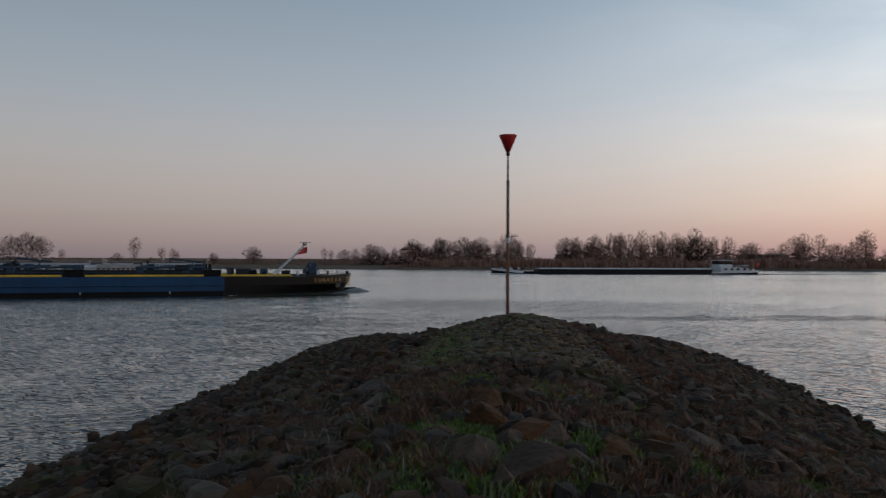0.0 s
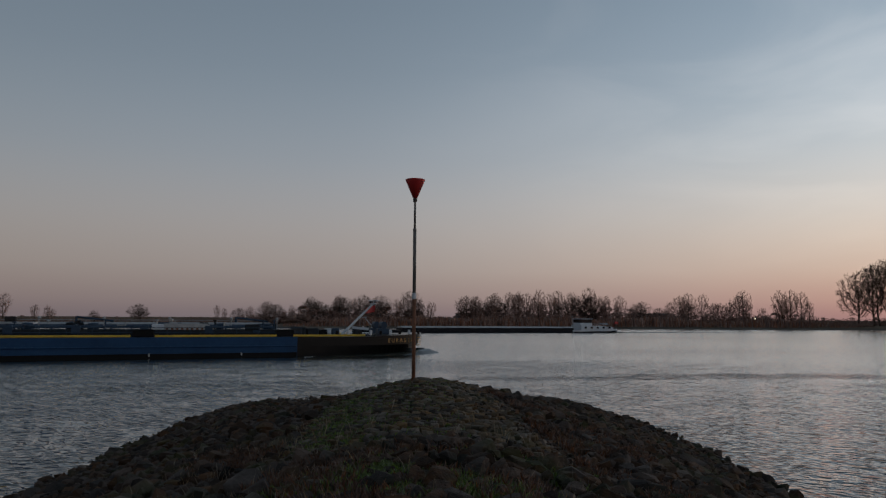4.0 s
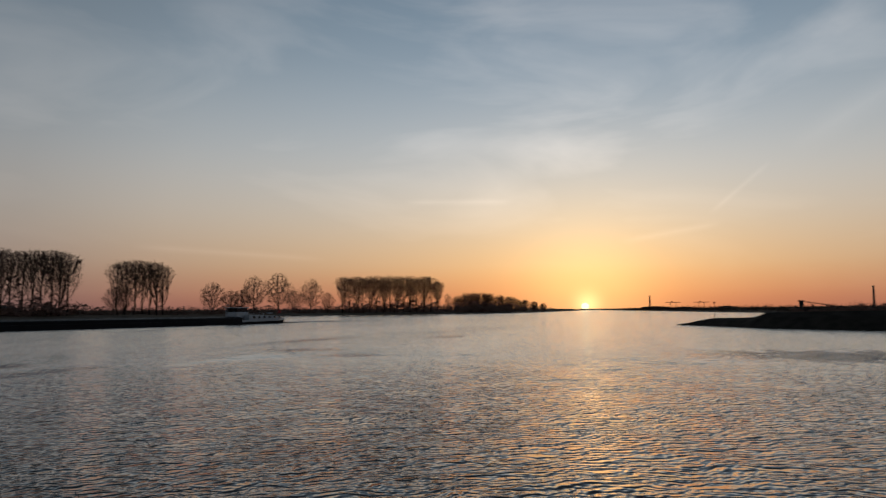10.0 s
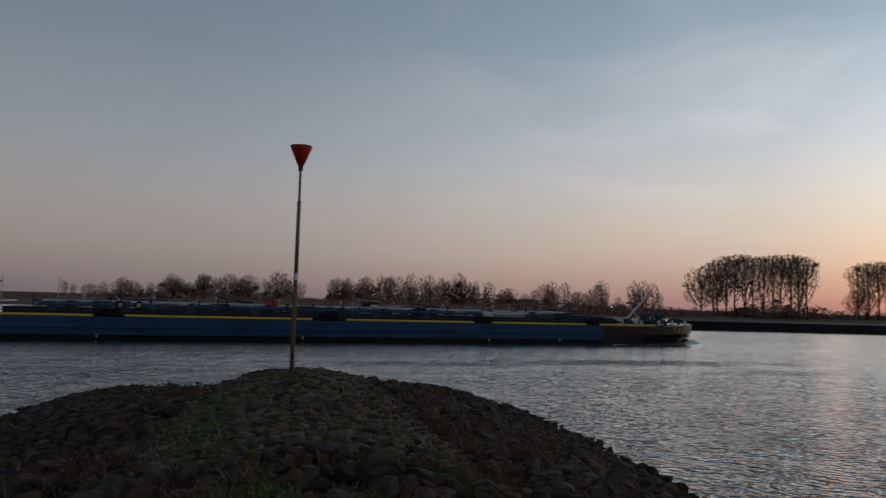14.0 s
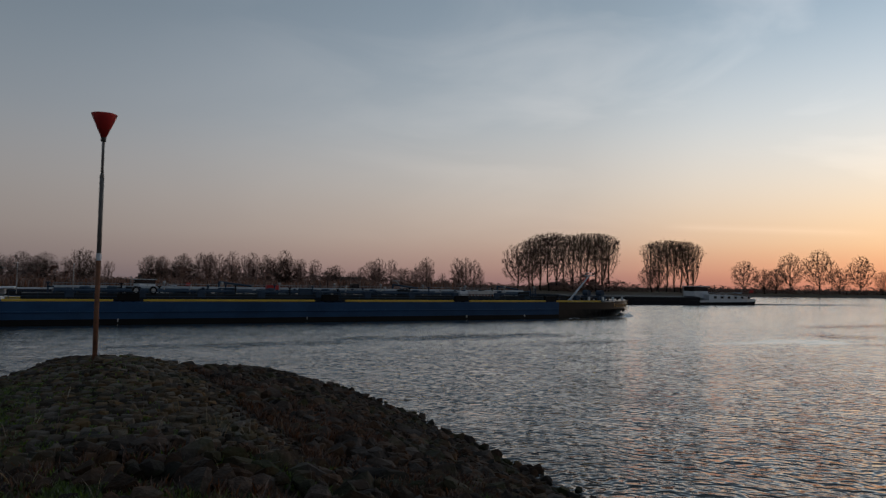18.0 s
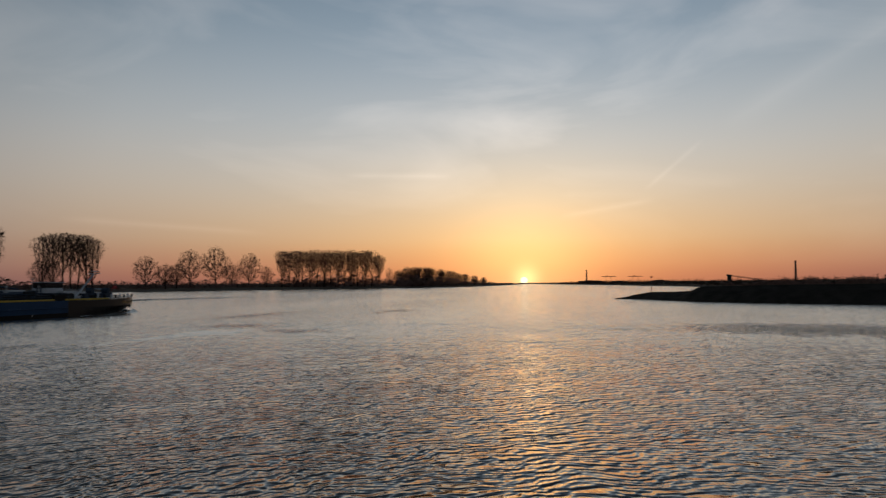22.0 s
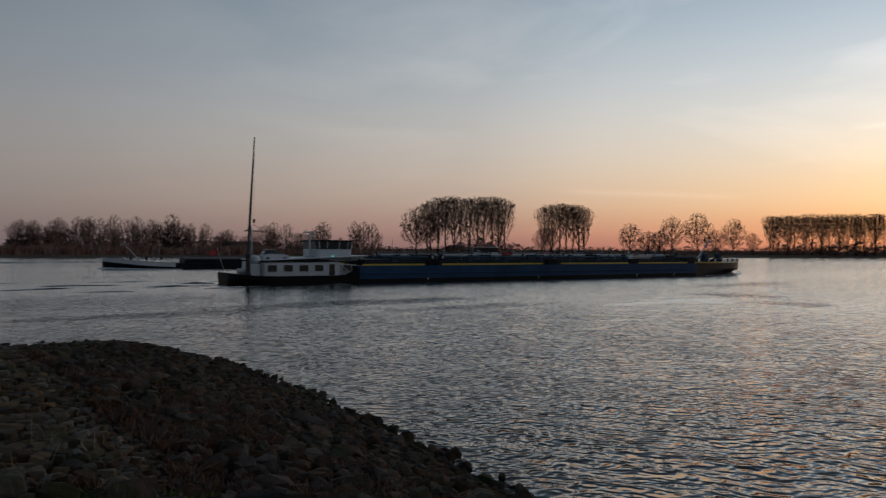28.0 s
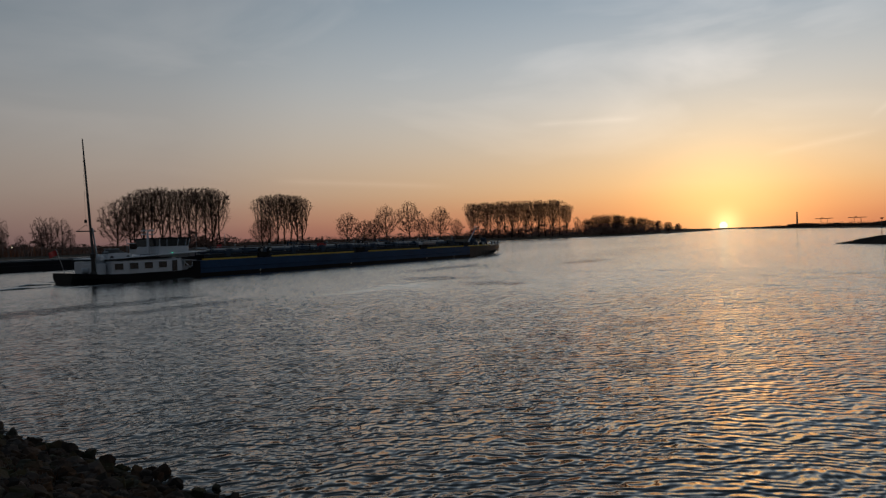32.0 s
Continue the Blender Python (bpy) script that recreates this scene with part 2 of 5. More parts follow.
SOIL = material("groyne_soil", (0.055, 0.039, 0.028), 0.95, vary=0.4, scale=0.9, fine=30, bump=0.8, depth=0.03, tint=(0.046, 0.036, 0.024), spec=0.1)
GRASS = material("groyne_grass", (0.092, 0.128, 0.03), 0.8, vary=0.3, scale=2, fine=10, bump=0, island="island")
REED = material("pale_stalks", (0.20, 0.15, 0.10), 0.8, vary=0.3, scale=2, fine=10, bump=0, island="island")
STRAW = material("withered_herbs", (0.105, 0.052, 0.032), 0.8, vary=0.3, scale=2, fine=10, bump=0, island="island")
BARK = material("bare_bark", (0.045, 0.034, 0.027), 0.9, vary=0.25, scale=0.5, fine=4, bump=0, spec=0.05)
TWIG = material("bare_twigs", (0.060, 0.040, 0.031), 0.9, vary=0.2, scale=0.3, fine=2, bump=0, spec=0.05)
# scrub brown, paled so that dusk haze over the river is in the colour
SCRUB = material("scrub_twigs", (0.28, 0.175, 0.14), 0.9, vary=0.25, scale=0.3, fine=2, bump=0, spec=0.05)
WITHY = material("willow_scrub", (0.26, 0.155, 0.12), 0.9, vary=0.25, scale=0.3, fine=2, bump=0, spec=0.05, island="island")
MEADOW = material("bank_meadow", (0.23, 0.155, 0.118), 0.95, vary=0.35, scale=0.02, fine=0.4, bump=0.6, depth=0.5, tint=(0.12, 0.098, 0.062), spec=0.05)
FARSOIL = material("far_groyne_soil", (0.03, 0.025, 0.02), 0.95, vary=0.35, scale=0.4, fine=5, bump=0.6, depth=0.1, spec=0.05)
SHORE = material("shore_gravel", (0.11, 0.092, 0.075), 0.95, vary=0.3, scale=0.05, fine=0.8, bump=0.6, depth=0.3, spec=0.05)
HULL_BLUE = material("blue_hull_paint", (0.015, 0.050, 0.115), 0.45, vary=0.2, scale=0.3, fine=3, bump=0.1, spec=0.15)
HULL_BLACK = material("black_hull_paint", (0.006, 0.006, 0.007), 0.55, vary=0.3, scale=0.3, fine=3, bump=0.1, spec=0.12)
BOW_BLACK = material("glossy_black_bow", (0.008, 0.008, 0.008), 0.3, vary=0.3, scale=0.3, fine=3, bump=0.1, spec=0.2)
HULL_DARK = material("dark_cargo_hull", (0.010, 0.011, 0.015), 0.55, vary=0.3, scale=0.2, fine=2, bump=0.1, spec=0.12)
WHITE = material("white_ship_paint", (0.50, 0.53, 0.57), 0.45, vary=0.08, scale=0.5, fine=4, bump=0.05)
YELLOW = material("yellow_rail_paint", (0.55, 0.36, 0.03), 0.5, vary=0.15, scale=0.5, fine=4, bump=0.05)
GOLD = material("gold_lettering", (0.36, 0.20, 0.05), 0.5, vary=0.1, bump=0)
DECK = material("deck_paint", (0.018, 0.022, 0.027), 0.7, vary=0.25, scale=0.5, fine=5, bump=0.1, spec=0.15)
PIPE = material("deck_pipe_paint", (0.03, 0.05, 0.08), 0.5, vary=0.2, scale=0.8, fine=5, bump=0.05, spec=0.15)
STEEL = material("galvanised_steel", (0.32, 0.33, 0.34), 0.5, 0.6, vary=0.15, scale=2, fine=20, bump=0.05)
POLE = material("weathered_pole", (0.11, 0.105, 0.10), 0.7, vary=0.25, scale=4, fine=30, bump=0.1)
RUST = material("rusty_steel", (0.15, 0.065, 0.035), 0.85, 0.1, vary=0.35, scale=6, fine=40, bump=0.3)
RED = material("red_signal_paint", (0.42, 0.022, 0.022), 0.5, vary=0.15, scale=3, fine=20, bump=0.05)
DARKGLASS = material("dark_window_glass", (0.012, 0.014, 0.016), 0.08, vary=0.1, bump=0)
CRANE = material("dark_crane_paint", (0.02, 0.017, 0.015), 0.6, vary=0.25, scale=1, fine=10, bump=0.05)
TYRE = material("black_rubber", (0.012, 0.012, 0.012), 0.8, vary=0.2, bump=0.1)
BRICK = material("house_brick", (0.17, 0.11, 0.085), 0.9, vary=0.25, scale=0.5, fine=6, bump=0.2)
ROOFING = material("roof_tiles", (0.06, 0.045, 0.04), 0.8, vary=0.25, scale=0.5, fine=6, bump=0.2)
FOAM = material("wave_foam", (0.55, 0.58, 0.60), 0.6, vary=0.2, scale=1.0, fine=6, bump=0.5, depth=0.05)


def glow(name, colour, strength):
    m = bpy.data.materials.new(name)
    m.use_nodes = True
    n, l = m.node_tree.nodes, m.node_tree.links
    n.clear()
    e, o = n.new("ShaderNodeEmission"), n.new("ShaderNodeOutputMaterial")
    e.inputs["Color"].default_value, e.inputs["Strength"].default_value = (*colour, 1), strength
    l.new(e.outputs[0], o.inputs["Surface"])
    return m


SUNFIRE = glow("setting_sun", (1.0, 0.80, 0.42), 2.2)
NAVGREEN = glow("lit_green_lamp", (0.10, 1.0, 0.62), 0.9)
LAMPGLOW = glow("lit_lamp", (1.0, 0.85, 0.6), 1.2)


# centre, half length, half width and strength of rough or slick patches on the river
SHEAR = ((12, 36, 11, 2.4, 1.3), (30, 38.5, 15, 3.2, 1.5), (37, 30, 8, 2.2, 0.8), (69, 27, 4, 5, 0.8), (62, 17, 3, 4, 0.7), (58, 24, 4.5, 3.2, -0.5), (52, 25, 9, 1.3, -0.4), (73, -34, 10, 20, 1.2), (110, 24, 9, 3, 0.6), (92, 40, 14, 3, 0.6), (-14, 30, 12, 3, 0.6), (-36, 16, 34, 44, 0.9), (0, 52, 34, 12, 0.45))


def water_material():
    """Dark river water: wind ripples on longer swells as facet slopes; rougher streaks where the current shears."""
    m = bpy.data.materials.new("river_water")
    m.use_nodes = True
    n, l = m.node_tree.nodes, m.node_tree.links
    b = n["Principled BSDF"]
    b.inputs["Base Color"].default_value = (0.022, 0.024, 0.020, 1)
    b.inputs["Roughness"].default_value = 0.05
    b.inputs["IOR"].default_value = 1.36
    b.inputs["Coat Weight"].default_value, b.inputs["Coat Roughness"].default_value, b.inputs["Coat IOR"].default_value = 0.65, 0.05, 1.4
    co = n.new("ShaderNodeTexCoord")
    geo = n.new("ShaderNodeNewGeometry")

    def noise_at(sx, sy, turn, detail, socket, warp=0.0):
        mp = n.new("ShaderNodeMapping")
        mp.vector_type = "TEXTURE"
        mp.inputs["Scale"].default_value = (1 / sx, 1 / sy, 1)
        mp.inputs["Rotation"].default_value = (0, 0, radians(turn))
        t = n.new("ShaderNodeTexNoise")
        t.inputs["Scale"].default_value, t.inputs["Detail"].default_value, t.inputs["Distortion"].default_value = 1, detail, warp
        l.new(co.outputs["Object"], mp.inputs["Vector"])
        l.new(mp.outputs["Vector"], t.inputs["Vector"])
        return t.outputs[socket]

    def vec(op, a, b2):
        k = n.new("ShaderNodeVectorMath")
        k.operation = op
        for i, x in enumerate((a, b2)):
            if isinstance(x, tuple):
                k.inputs[i].default_value = x
            else:
                l.new(x, k.inputs[i])
        return k

    def span(value, f0, f1, t0, t1):
        k = n.new("ShaderNodeMapRange")
        for name, x in (("From Min", f0), ("From Max", f1), ("To Min", t0), ("To Max", t1)):
            k.inputs[name].default_value = x
        l.new(value, k.inputs["Value"])
        return k.outputs["Result"]

    fine = None
    for sx, sy, turn, detail, steep, warp in RIPPLES:
        k = vec("MULTIPLY", vec("SUBTRACT", noise_at(sx, sy, turn, detail, "Color", warp), (0.5, 0.5, 0.5)).outputs[0], (steep * 0.8, steep, 0)).outputs[0]
        fine = k if fine is None else vec("ADD", fine, k).outputs[0]
    slope = None
    # trains of short waves, bent and gathered in groups
    bent = vec("ADD", co.outputs["Object"], vec("MULTIPLY", vec("SUBTRACT", noise_at(0.55, 0.55, 0, 2, "Color"), (0.5, 0.5, 0.5)).outputs[0], (0.95, 0.95, 0)).outputs[0]).outputs[0]
    groups = []
    for i in range(4):
        split = n.new("ShaderNodeSeparateColor")
        l.new(noise_at(0.32 + 0.18 * i, 0.42 + 0.18 * i, 40 * i, 2, "Color"), split.inputs[0])
        groups += [span(o, 0.36, 0.62, 0.1, 1.5) for o in split.outputs]
    for i, (length, turn, steep) in enumerate(TRAINS):
        # rings from a far point for each train, so crests cross the camera's view
        away = vec("SUBTRACT", bent, (-18 - 60 * math.sin(radians(turn)), -42 - 60 * math.cos(radians(turn)), 0)).outputs[0]
        ph = n.new("ShaderNodeMath")
        ph.operation = "MULTIPLY"
        l.new(vec("LENGTH", away, (0, 0, 0)).outputs["Value"], ph.inputs[0])
        ph.inputs[1].default_value = 6.283 / length
        wave = n.new("ShaderNodeMath")
        wave.operation = "SINE"
        l.new(ph.outputs[0], wave.inputs[0])
        gather = n.new("ShaderNodeMath")
        gather.operation = "MULTIPLY"
        l.new(wave.outputs[0], gather.inputs[0])
        l.new(groups[i % 12], gather.inputs[1])
        size = n.new("ShaderNodeMath")
        size.operation = "MULTIPLY"
        size.inputs[1].default_value = -steep
        l.new(gather.outputs[0], size.inputs[0])
        k = n.new("ShaderNodeVectorMath")
        k.operation = "SCALE"
        l.new(vec("NORMALIZE", away, (0, 0, 0)).outputs[0], k.inputs[0])
        l.new(size.outputs[0], k.inputs["Scale"])
        slope = k.outputs[0] if slope is None else vec("ADD", slope, k.outputs[0]).outputs[0]
    strength = span(noise_at(0.007, 0.035, 5, 3, "Fac"), 0.38, 0.62, CALM, 1.1)
    # broken water on the shear line below the groyne head and its long slick
    ragged = span(noise_at(0.25, 0.5, 15, 3, "Fac"), 0.2, 0.8, -0.55, 0.55)
    shear = None
    for cx, cy, rx, ry, gain in SHEAR:
        far = vec("LENGTH", vec("DIVIDE", vec("SUBTRACT", geo.outputs["Position"], (cx, cy, 0)).outputs[0], (rx, ry, 1)).outputs[0], (0, 0, 0))
        rim = n.new("ShaderNodeMath")
        l.new(far.outputs["Value"], rim.inputs[0])
        l.new(ragged, rim.inputs[1])
        patch = span(rim.outputs[0], 1.1, 0.35, 0.0, gain)
        if shear is None:
            shear = patch
        else:
            add = n.new("ShaderNodeMath")
            l.new(shear, add.inputs[0])
            l.new(patch, add.inputs[1])
            shear = add.outputs[0]
    ease = n.new("ShaderNodeMath")
    ease.operation = "MULTIPLY"
    l.new(strength, ease.inputs[0])
    l.new(span(vec("LENGTH", vec("SUBTRACT", geo.outputs["Position"], (2, -14, 0)).outputs[0], (0, 0, 0)).outputs["Value"], 14, 62, 1.6, 0.5), ease.inputs[1])
    add = n.new("ShaderNodeMath")
    l.new(ease.outputs[0], add.inputs[0])
    l.new(shear, add.inputs[1])
    strength = add.outputs[0]
    # normals tilt towards the camera's stand, so distant water reflects higher sky
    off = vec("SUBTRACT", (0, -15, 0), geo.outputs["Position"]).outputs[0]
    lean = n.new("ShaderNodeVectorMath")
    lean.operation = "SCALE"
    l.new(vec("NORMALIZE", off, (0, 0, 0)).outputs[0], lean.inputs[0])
    l.new(span(vec("LENGTH", off, (0, 0, 0)).outputs["Value"], LEAN_FROM, LEAN_TO, LEAN_NEAR, LEAN_FAR), lean.inputs["Scale"])
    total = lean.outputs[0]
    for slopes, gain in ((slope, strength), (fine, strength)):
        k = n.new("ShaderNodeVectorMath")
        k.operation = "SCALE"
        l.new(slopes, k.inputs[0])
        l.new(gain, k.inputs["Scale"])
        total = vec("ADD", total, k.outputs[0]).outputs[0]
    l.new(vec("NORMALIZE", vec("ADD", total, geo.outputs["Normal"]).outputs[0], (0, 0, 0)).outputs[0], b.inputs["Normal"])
    l.new(b.inputs["Normal"].links[0].from_socket, b.inputs["Coat Normal"])
    return m


# waves a metre along and across the wind, wind's turn, detail, steepness, crookedness
RIPPLES = ((8.0, 5.0, 40, 3, 0.22, 0.2), (0.35, 0.16, 35, 2, 0.05, 0.2))
# wave trains: length, bearing of their source, steepness
TRAINS = ((0.15, -30, 0.045), (0.18, 80, 0.056), (0.21, 20, 0.066), (0.25, 110, 0.070), (0.29, -10, 0.076), (0.34, 50, 0.082), (0.40, 90, 0.076), (0.47, 10, 0.070), (0.58, 65, 0.054), (0.80, 35, 0.038), (1.3, 75, 0.024), (2.6, 40, 0.014))
# tilt of the water normals towards the camera's stand: close by, far out
LEAN_NEAR, LEAN_FAR, LEAN_FROM, LEAN_TO = 0.026, 0.066, 18, 70
CALM = 0.75
WATER = water_material()


# ---- geometry helpers ----
class Geo:
    """Gathers vertices and faces of one mesh."""

    def __init__(self):
        self.v, self.f = [], []

    def add(self, verts, faces):
        k = len(self.v)
        self.v.extend(tuple(p) for p in verts)
        self.f.extend(tuple(i + k for i in q) for q in faces)
        return self

    def box(self, c, s, turn=0.0, bevel=0.0):
        """A box with its long edges chamfered."""
        x, y, z = s[0] / 2, s[1] / 2, s[2] / 2
        b = min(bevel or 0.08 * min(s), 0.45 * min(s))
        pts = []
        for zz, k in ((-z, b), (-z + b, 0), (z - b, 0), (z, b)):
            for px, py in ((x - b - k, y - k), (x - k, y - b - k), (x - k, -y + b + k), (x - b - k, -y + k), (-x + b + k, -y + k), (-x + k, -y + b + k), (-x + k, y - b - k), (-x + b + k, y - k)):
                pts.append((px, py, zz))
        ca, sa = math.cos(turn), math.sin(turn)
        pts = [(c[0] + p[0] * ca - p[1] * sa, c[1] + p[0] * sa + p[1] * ca, c[2] + p[2]) for p in pts]
        faces = [tuple(range(8)), tuple(range(31, 23, -1))]
        for r in range(3):
            for i in range(8):
                j = (i + 1) % 8
                faces.append((r * 8 + j, r * 8 + i, r * 8 + 8 + i, r * 8 + 8 + j))
        return self.add(pts, faces)

    def tube(self, a, b, ra, rb=None, n=8, caps=True):
        rb = ra if rb is None else rb
        a, b = Vector(a), Vector(b)
        d = (b - a).normalized()
        u = d.orthogonal().normalized()
        w = d.cross(u)
        ring = [(math.cos(2 * math.pi * i / n), math.sin(2 * math.pi * i / n)) for i in range(n)]
        pts = [a + (u * c + w * s) * ra for c, s in ring] + [b + (u * c + w * s) * rb for c, s in ring]
        faces = [(i, (i + 1) % n, n + (i + 1) % n, n + i) for i in range(n)]
        if caps:
            faces += [tuple(range(n - 1, -1, -1)), tuple(range(n, 2 * n))]
        return self.add(pts, faces)

    def path(self, pts, r, n=6):
        for a, b in zip(pts, pts[1:]):
            self.tube(a, b, r, r, n)
        return self

    def loft(self, rings, closed=True, ends=True):
        """Rings of equally many points joined one to the next."""
        k = len(rings[0])
        faces = []
        for r in range(len(rings) - 1):
            for i in range(k if closed else k - 1):
                j = (i + 1) % k
                faces.append((r * k + i, r * k + j, r * k + k + j, r * k + k + i))
        if ends:
            faces += [tuple(range(k - 1, -1, -1)), tuple(range((len(rings) - 1) * k, len(rings) * k))]
        return self.add([p for ring in rings for p in ring], faces)

    def lathe(self, profile, c, n=16):
        rings = [[(c[0] + r * math.cos(2 * math.pi * i / n), c[1] + r * math.sin(2 * math.pi * i / n), c[2] + z) for i in range(n)] for r, z in profile]
        return self.loft(rings)

    def mesh(self, name, mat, smooth=False):
        me = bpy.data.meshes.new(name)
        me.from_pydata(self.v, [], self.f)
        me.materials.append(mat)
        if smooth:
            me.polygons.foreach_set("use_smooth", [True] * len(me.polygons))
        me.update()
        return me


def part(name, geo, mat, parent, label="", smooth=False):
    ob = new(name, geo.mesh(name, mat, smooth))
    ob.parent = parent
    if label:
        ob["label"] = label
    return ob


def thing(name, geo, mat, label, category, group="", kind="", smooth=False):
    return tagged(new(name, geo.mesh(name, mat, smooth)), label, category, group, kind)


def holder(name, m, label, category, group="", kind=""):
    ob = tagged(new(name), label, category, group, kind)
    ob.matrix_basis = m
    ob.empty_display_size = 0.2
    return ob


# ---- setting: river, far and near banks ----
FAR_BANK = ((-4800, 420), (-600, 300), (-200, 318), (-60, 345), (60, 375), (150, 385), (250, 372), (400, 338), (560, 290), (700, 228), (900, 205), (1500, 262), (2300, 380), (3200, 480), (4800, 900))
NEAR_BANK = ((-4800, -150), (-200, -85), (0, -80), (140, -95), (300, -90), (700, -60), (1300, 70), (2000, 225), (2700, 370), (3200, 470), (4800, 885))


def along(table, x):
    for (x0, y0), (x1, y1) in zip(table, table[1:]):
        if x <= x1:
            u = (x - x0) / (x1 - x0)
            return y0 + (y1 - y0) * u
    return table[-1][1]


def far_bank(x):
    return along(FAR_BANK, x)


def near_bank(x):
    return along(NEAR_BANK, x)


def land_height(off):
    """Height over the water by the distance inland from the water's edge."""
    prof = ((-60, -4.0), (0, 0.0), (6, 0.7), (14, 1.5), (40, 2.2), (70, 2.6), (84, 5.6), (92, 5.6), (106, 3.0), (400, 3.0), (5000, 3.0))
    return along(prof, off)


def bank_place(turn, off, eye=(-0.3, -17.0)):
    """The ground point seen at that bearing, off metres behind the far bank's edge."""
    s, c = math.sin(radians(turn)), math.cos(radians(turn))
    lo, hi = 100.0, 4500.0
    for d in range(100, 4500, 4):
        x, y = eye[0] + d * s, eye[1] + d * c
        if y >= far_bank(x) + off:
            return x, y, land_height(off), d
    return eye[0] + hi * s, eye[1] + hi * c, 3.0, hi


def ground_sheet():
    xs = [-4800, -3500, -2500, -1800, -1300] + list(range(-900, 1000, 25)) + [1050, 1150, 1300, 1500, 1750, 2000, 2300, 2700, 3200, 3900, 4800]
    offs = [-60, -20, 0, 3, 6, 10, 14, 25, 40, 55, 70, 77, 84, 92, 99, 106, 150, 250, 500, 1200, 4200]
    g, rows = Geo(), []
    rnd = random.Random(3)
    for x in xs:
        col = []
        nb, fb = near_bank(x), far_bank(x)
        for o in reversed(offs):
            z = land_height(o) + (rnd.uniform(-0.15, 0.2) if 3 < o < 300 else 0)
            col.append((x, nb - o, z))
        for o in offs:
            z = land_height(o) + (rnd.uniform(-0.15, 0.25) if 3 < o < 300 else 0)
            jig = rnd.uniform(-1.5, 1.5) if -20 < o < 60 else 0
            col.append((x, fb + o + jig, z))
        rows.append(col)
    k = len(rows[0])
    faces = []
    for r in range(len(rows) - 1):
        for i in range(k - 1):
            faces.append((r * k + i, r * k + k + i, r * k + k + i + 1, r * k + i + 1))
    g.add([p for c in rows for p in c], faces)
    ob = thing("ground", g, MEADOW, "flat winter meadow and low dike along the river", "ground", kind="structure", smooth=True)
    ob.data.materials.append(SHORE)
    for f in ob.data.polygons:
        if f.center.z < 1.3:
            f.material_index = 1
    return ob


ground_sheet()

def water_sheet():
    """The river's surface to the horizon; real waves round the groyne, long-crested and steepest a metre apart."""
    step, x0, x1, y0, y1 = 0.2, -38.0, 70.0, -32.0, 46.0
    nx, ny = int((x1 - x0) / step) + 1, int((y1 - y0) / step) + 1
    gx, gy = np.meshgrid(np.linspace(x0, x1, nx), np.linspace(y0, y1, ny), indexing="ij")
    rnd = random.Random(21)
    edge = np.minimum(np.minimum(gx - x0, x1 - gx), np.minimum(gy - y0, y1 - gy))
    fade = np.clip(edge / 14.0, 0, 1)
    fade = fade * fade * (3 - 2 * fade)
    sets = 0.9 + sum(0.17 * np.sin(gx * math.cos(a) * k + gy * math.sin(a) * k + p) for a, k, p in ((0.4, 0.45, 1.0), (1.7, 0.31, 2.0), (2.6, 0.7, 0.3), (1.1, 0.95, 4.0)))
    dx, dy, dz = np.zeros_like(gx), np.zeros_like(gx), np.zeros_like(gx)
    for i in range(54):
        length = 0.7 * (4.2 / 0.7) ** (i / 53)
        k = 2 * math.pi / length
        heading = radians(52 + rnd.gauss(0, 26))
        sx, sy = math.sin(heading), math.cos(heading)
        steep = WAVE_STEEP * math.exp(-(math.log(length / 1.2) / 0.7) ** 2) * rnd.uniform(0.6, 1.3)
        ph = (gx * sx + gy * sy) * k + rnd.uniform(0, 6.28)
        amp = steep / k * fade * sets
        dz += amp * np.cos(ph)
        dx -= amp * 0.9 * sx * np.sin(ph)
        dy -= amp * 0.9 * sy * np.sin(ph)
    verts = np.stack([gx + dx, gy + dy, dz], -1).reshape(-1, 3)
    idx = np.arange(nx * ny).reshape(nx, ny)
    quads = np.stack([idx[:-1, :-1], idx[1:, :-1], idx[1:, 1:], idx[:-1, 1:]], -1).reshape(-1, 4)
    base = len(verts)
    far = 4900.0
    rim = np.array([(-far, -far, 0), (far, -far, 0), (far, far, 0), (-far, far, 0), (x0, y0, 0), (x1, y0, 0), (x1, y1, 0), (x0, y1, 0)])
    ring = np.array([(0, 1, 5, 4), (1, 2, 6, 5), (2, 3, 7, 6), (3, 0, 4, 7)]) + base
    verts, quads = np.concatenate([verts, rim]), np.concatenate([quads, ring])
    me = bpy.data.meshes.new("water")
    me.vertices.add(len(verts))
    me.vertices.foreach_set("co", verts.astype(np.float32).ravel())
    me.loops.add(quads.size)
    me.loops.foreach_set("vertex_index", quads.astype(np.int32).ravel())
    me.polygons.add(len(quads))
    me.polygons.foreach_set("loop_start", np.arange(0, quads.size, 4, dtype=np.int32))
    me.polygons.foreach_set("use_smooth", np.concatenate([np.ones(len(quads) - 4, bool), np.zeros(4, bool)]))
    me.materials.append(WATER)
    me.update(calc_edges=True)
    return tagged(new("water", me), "rippled river water reflecting the evening sky", "water", kind="structure")


WAVE_STEEP = 0.008
water = water_sheet()

# the sun's disc, low on the horizon
disc = Geo()
SD, SR = 4700.0, 24.0
cx, cy, cz = SD * math.sin(radians(SUN_TURN)), SD * math.cos(radians(SUN_TURN)), 22.0
disc.lathe([(SR * math.sin(math.pi * i / 12) + 0.01, -SR * math.cos(math.pi * i / 12)) for i in range(13)], (cx, cy, cz), 24)
thing("sun_disc", disc, SUNFIRE, "glowing yellow setting sun on the horizon", "sun", kind="structure", smooth=True)


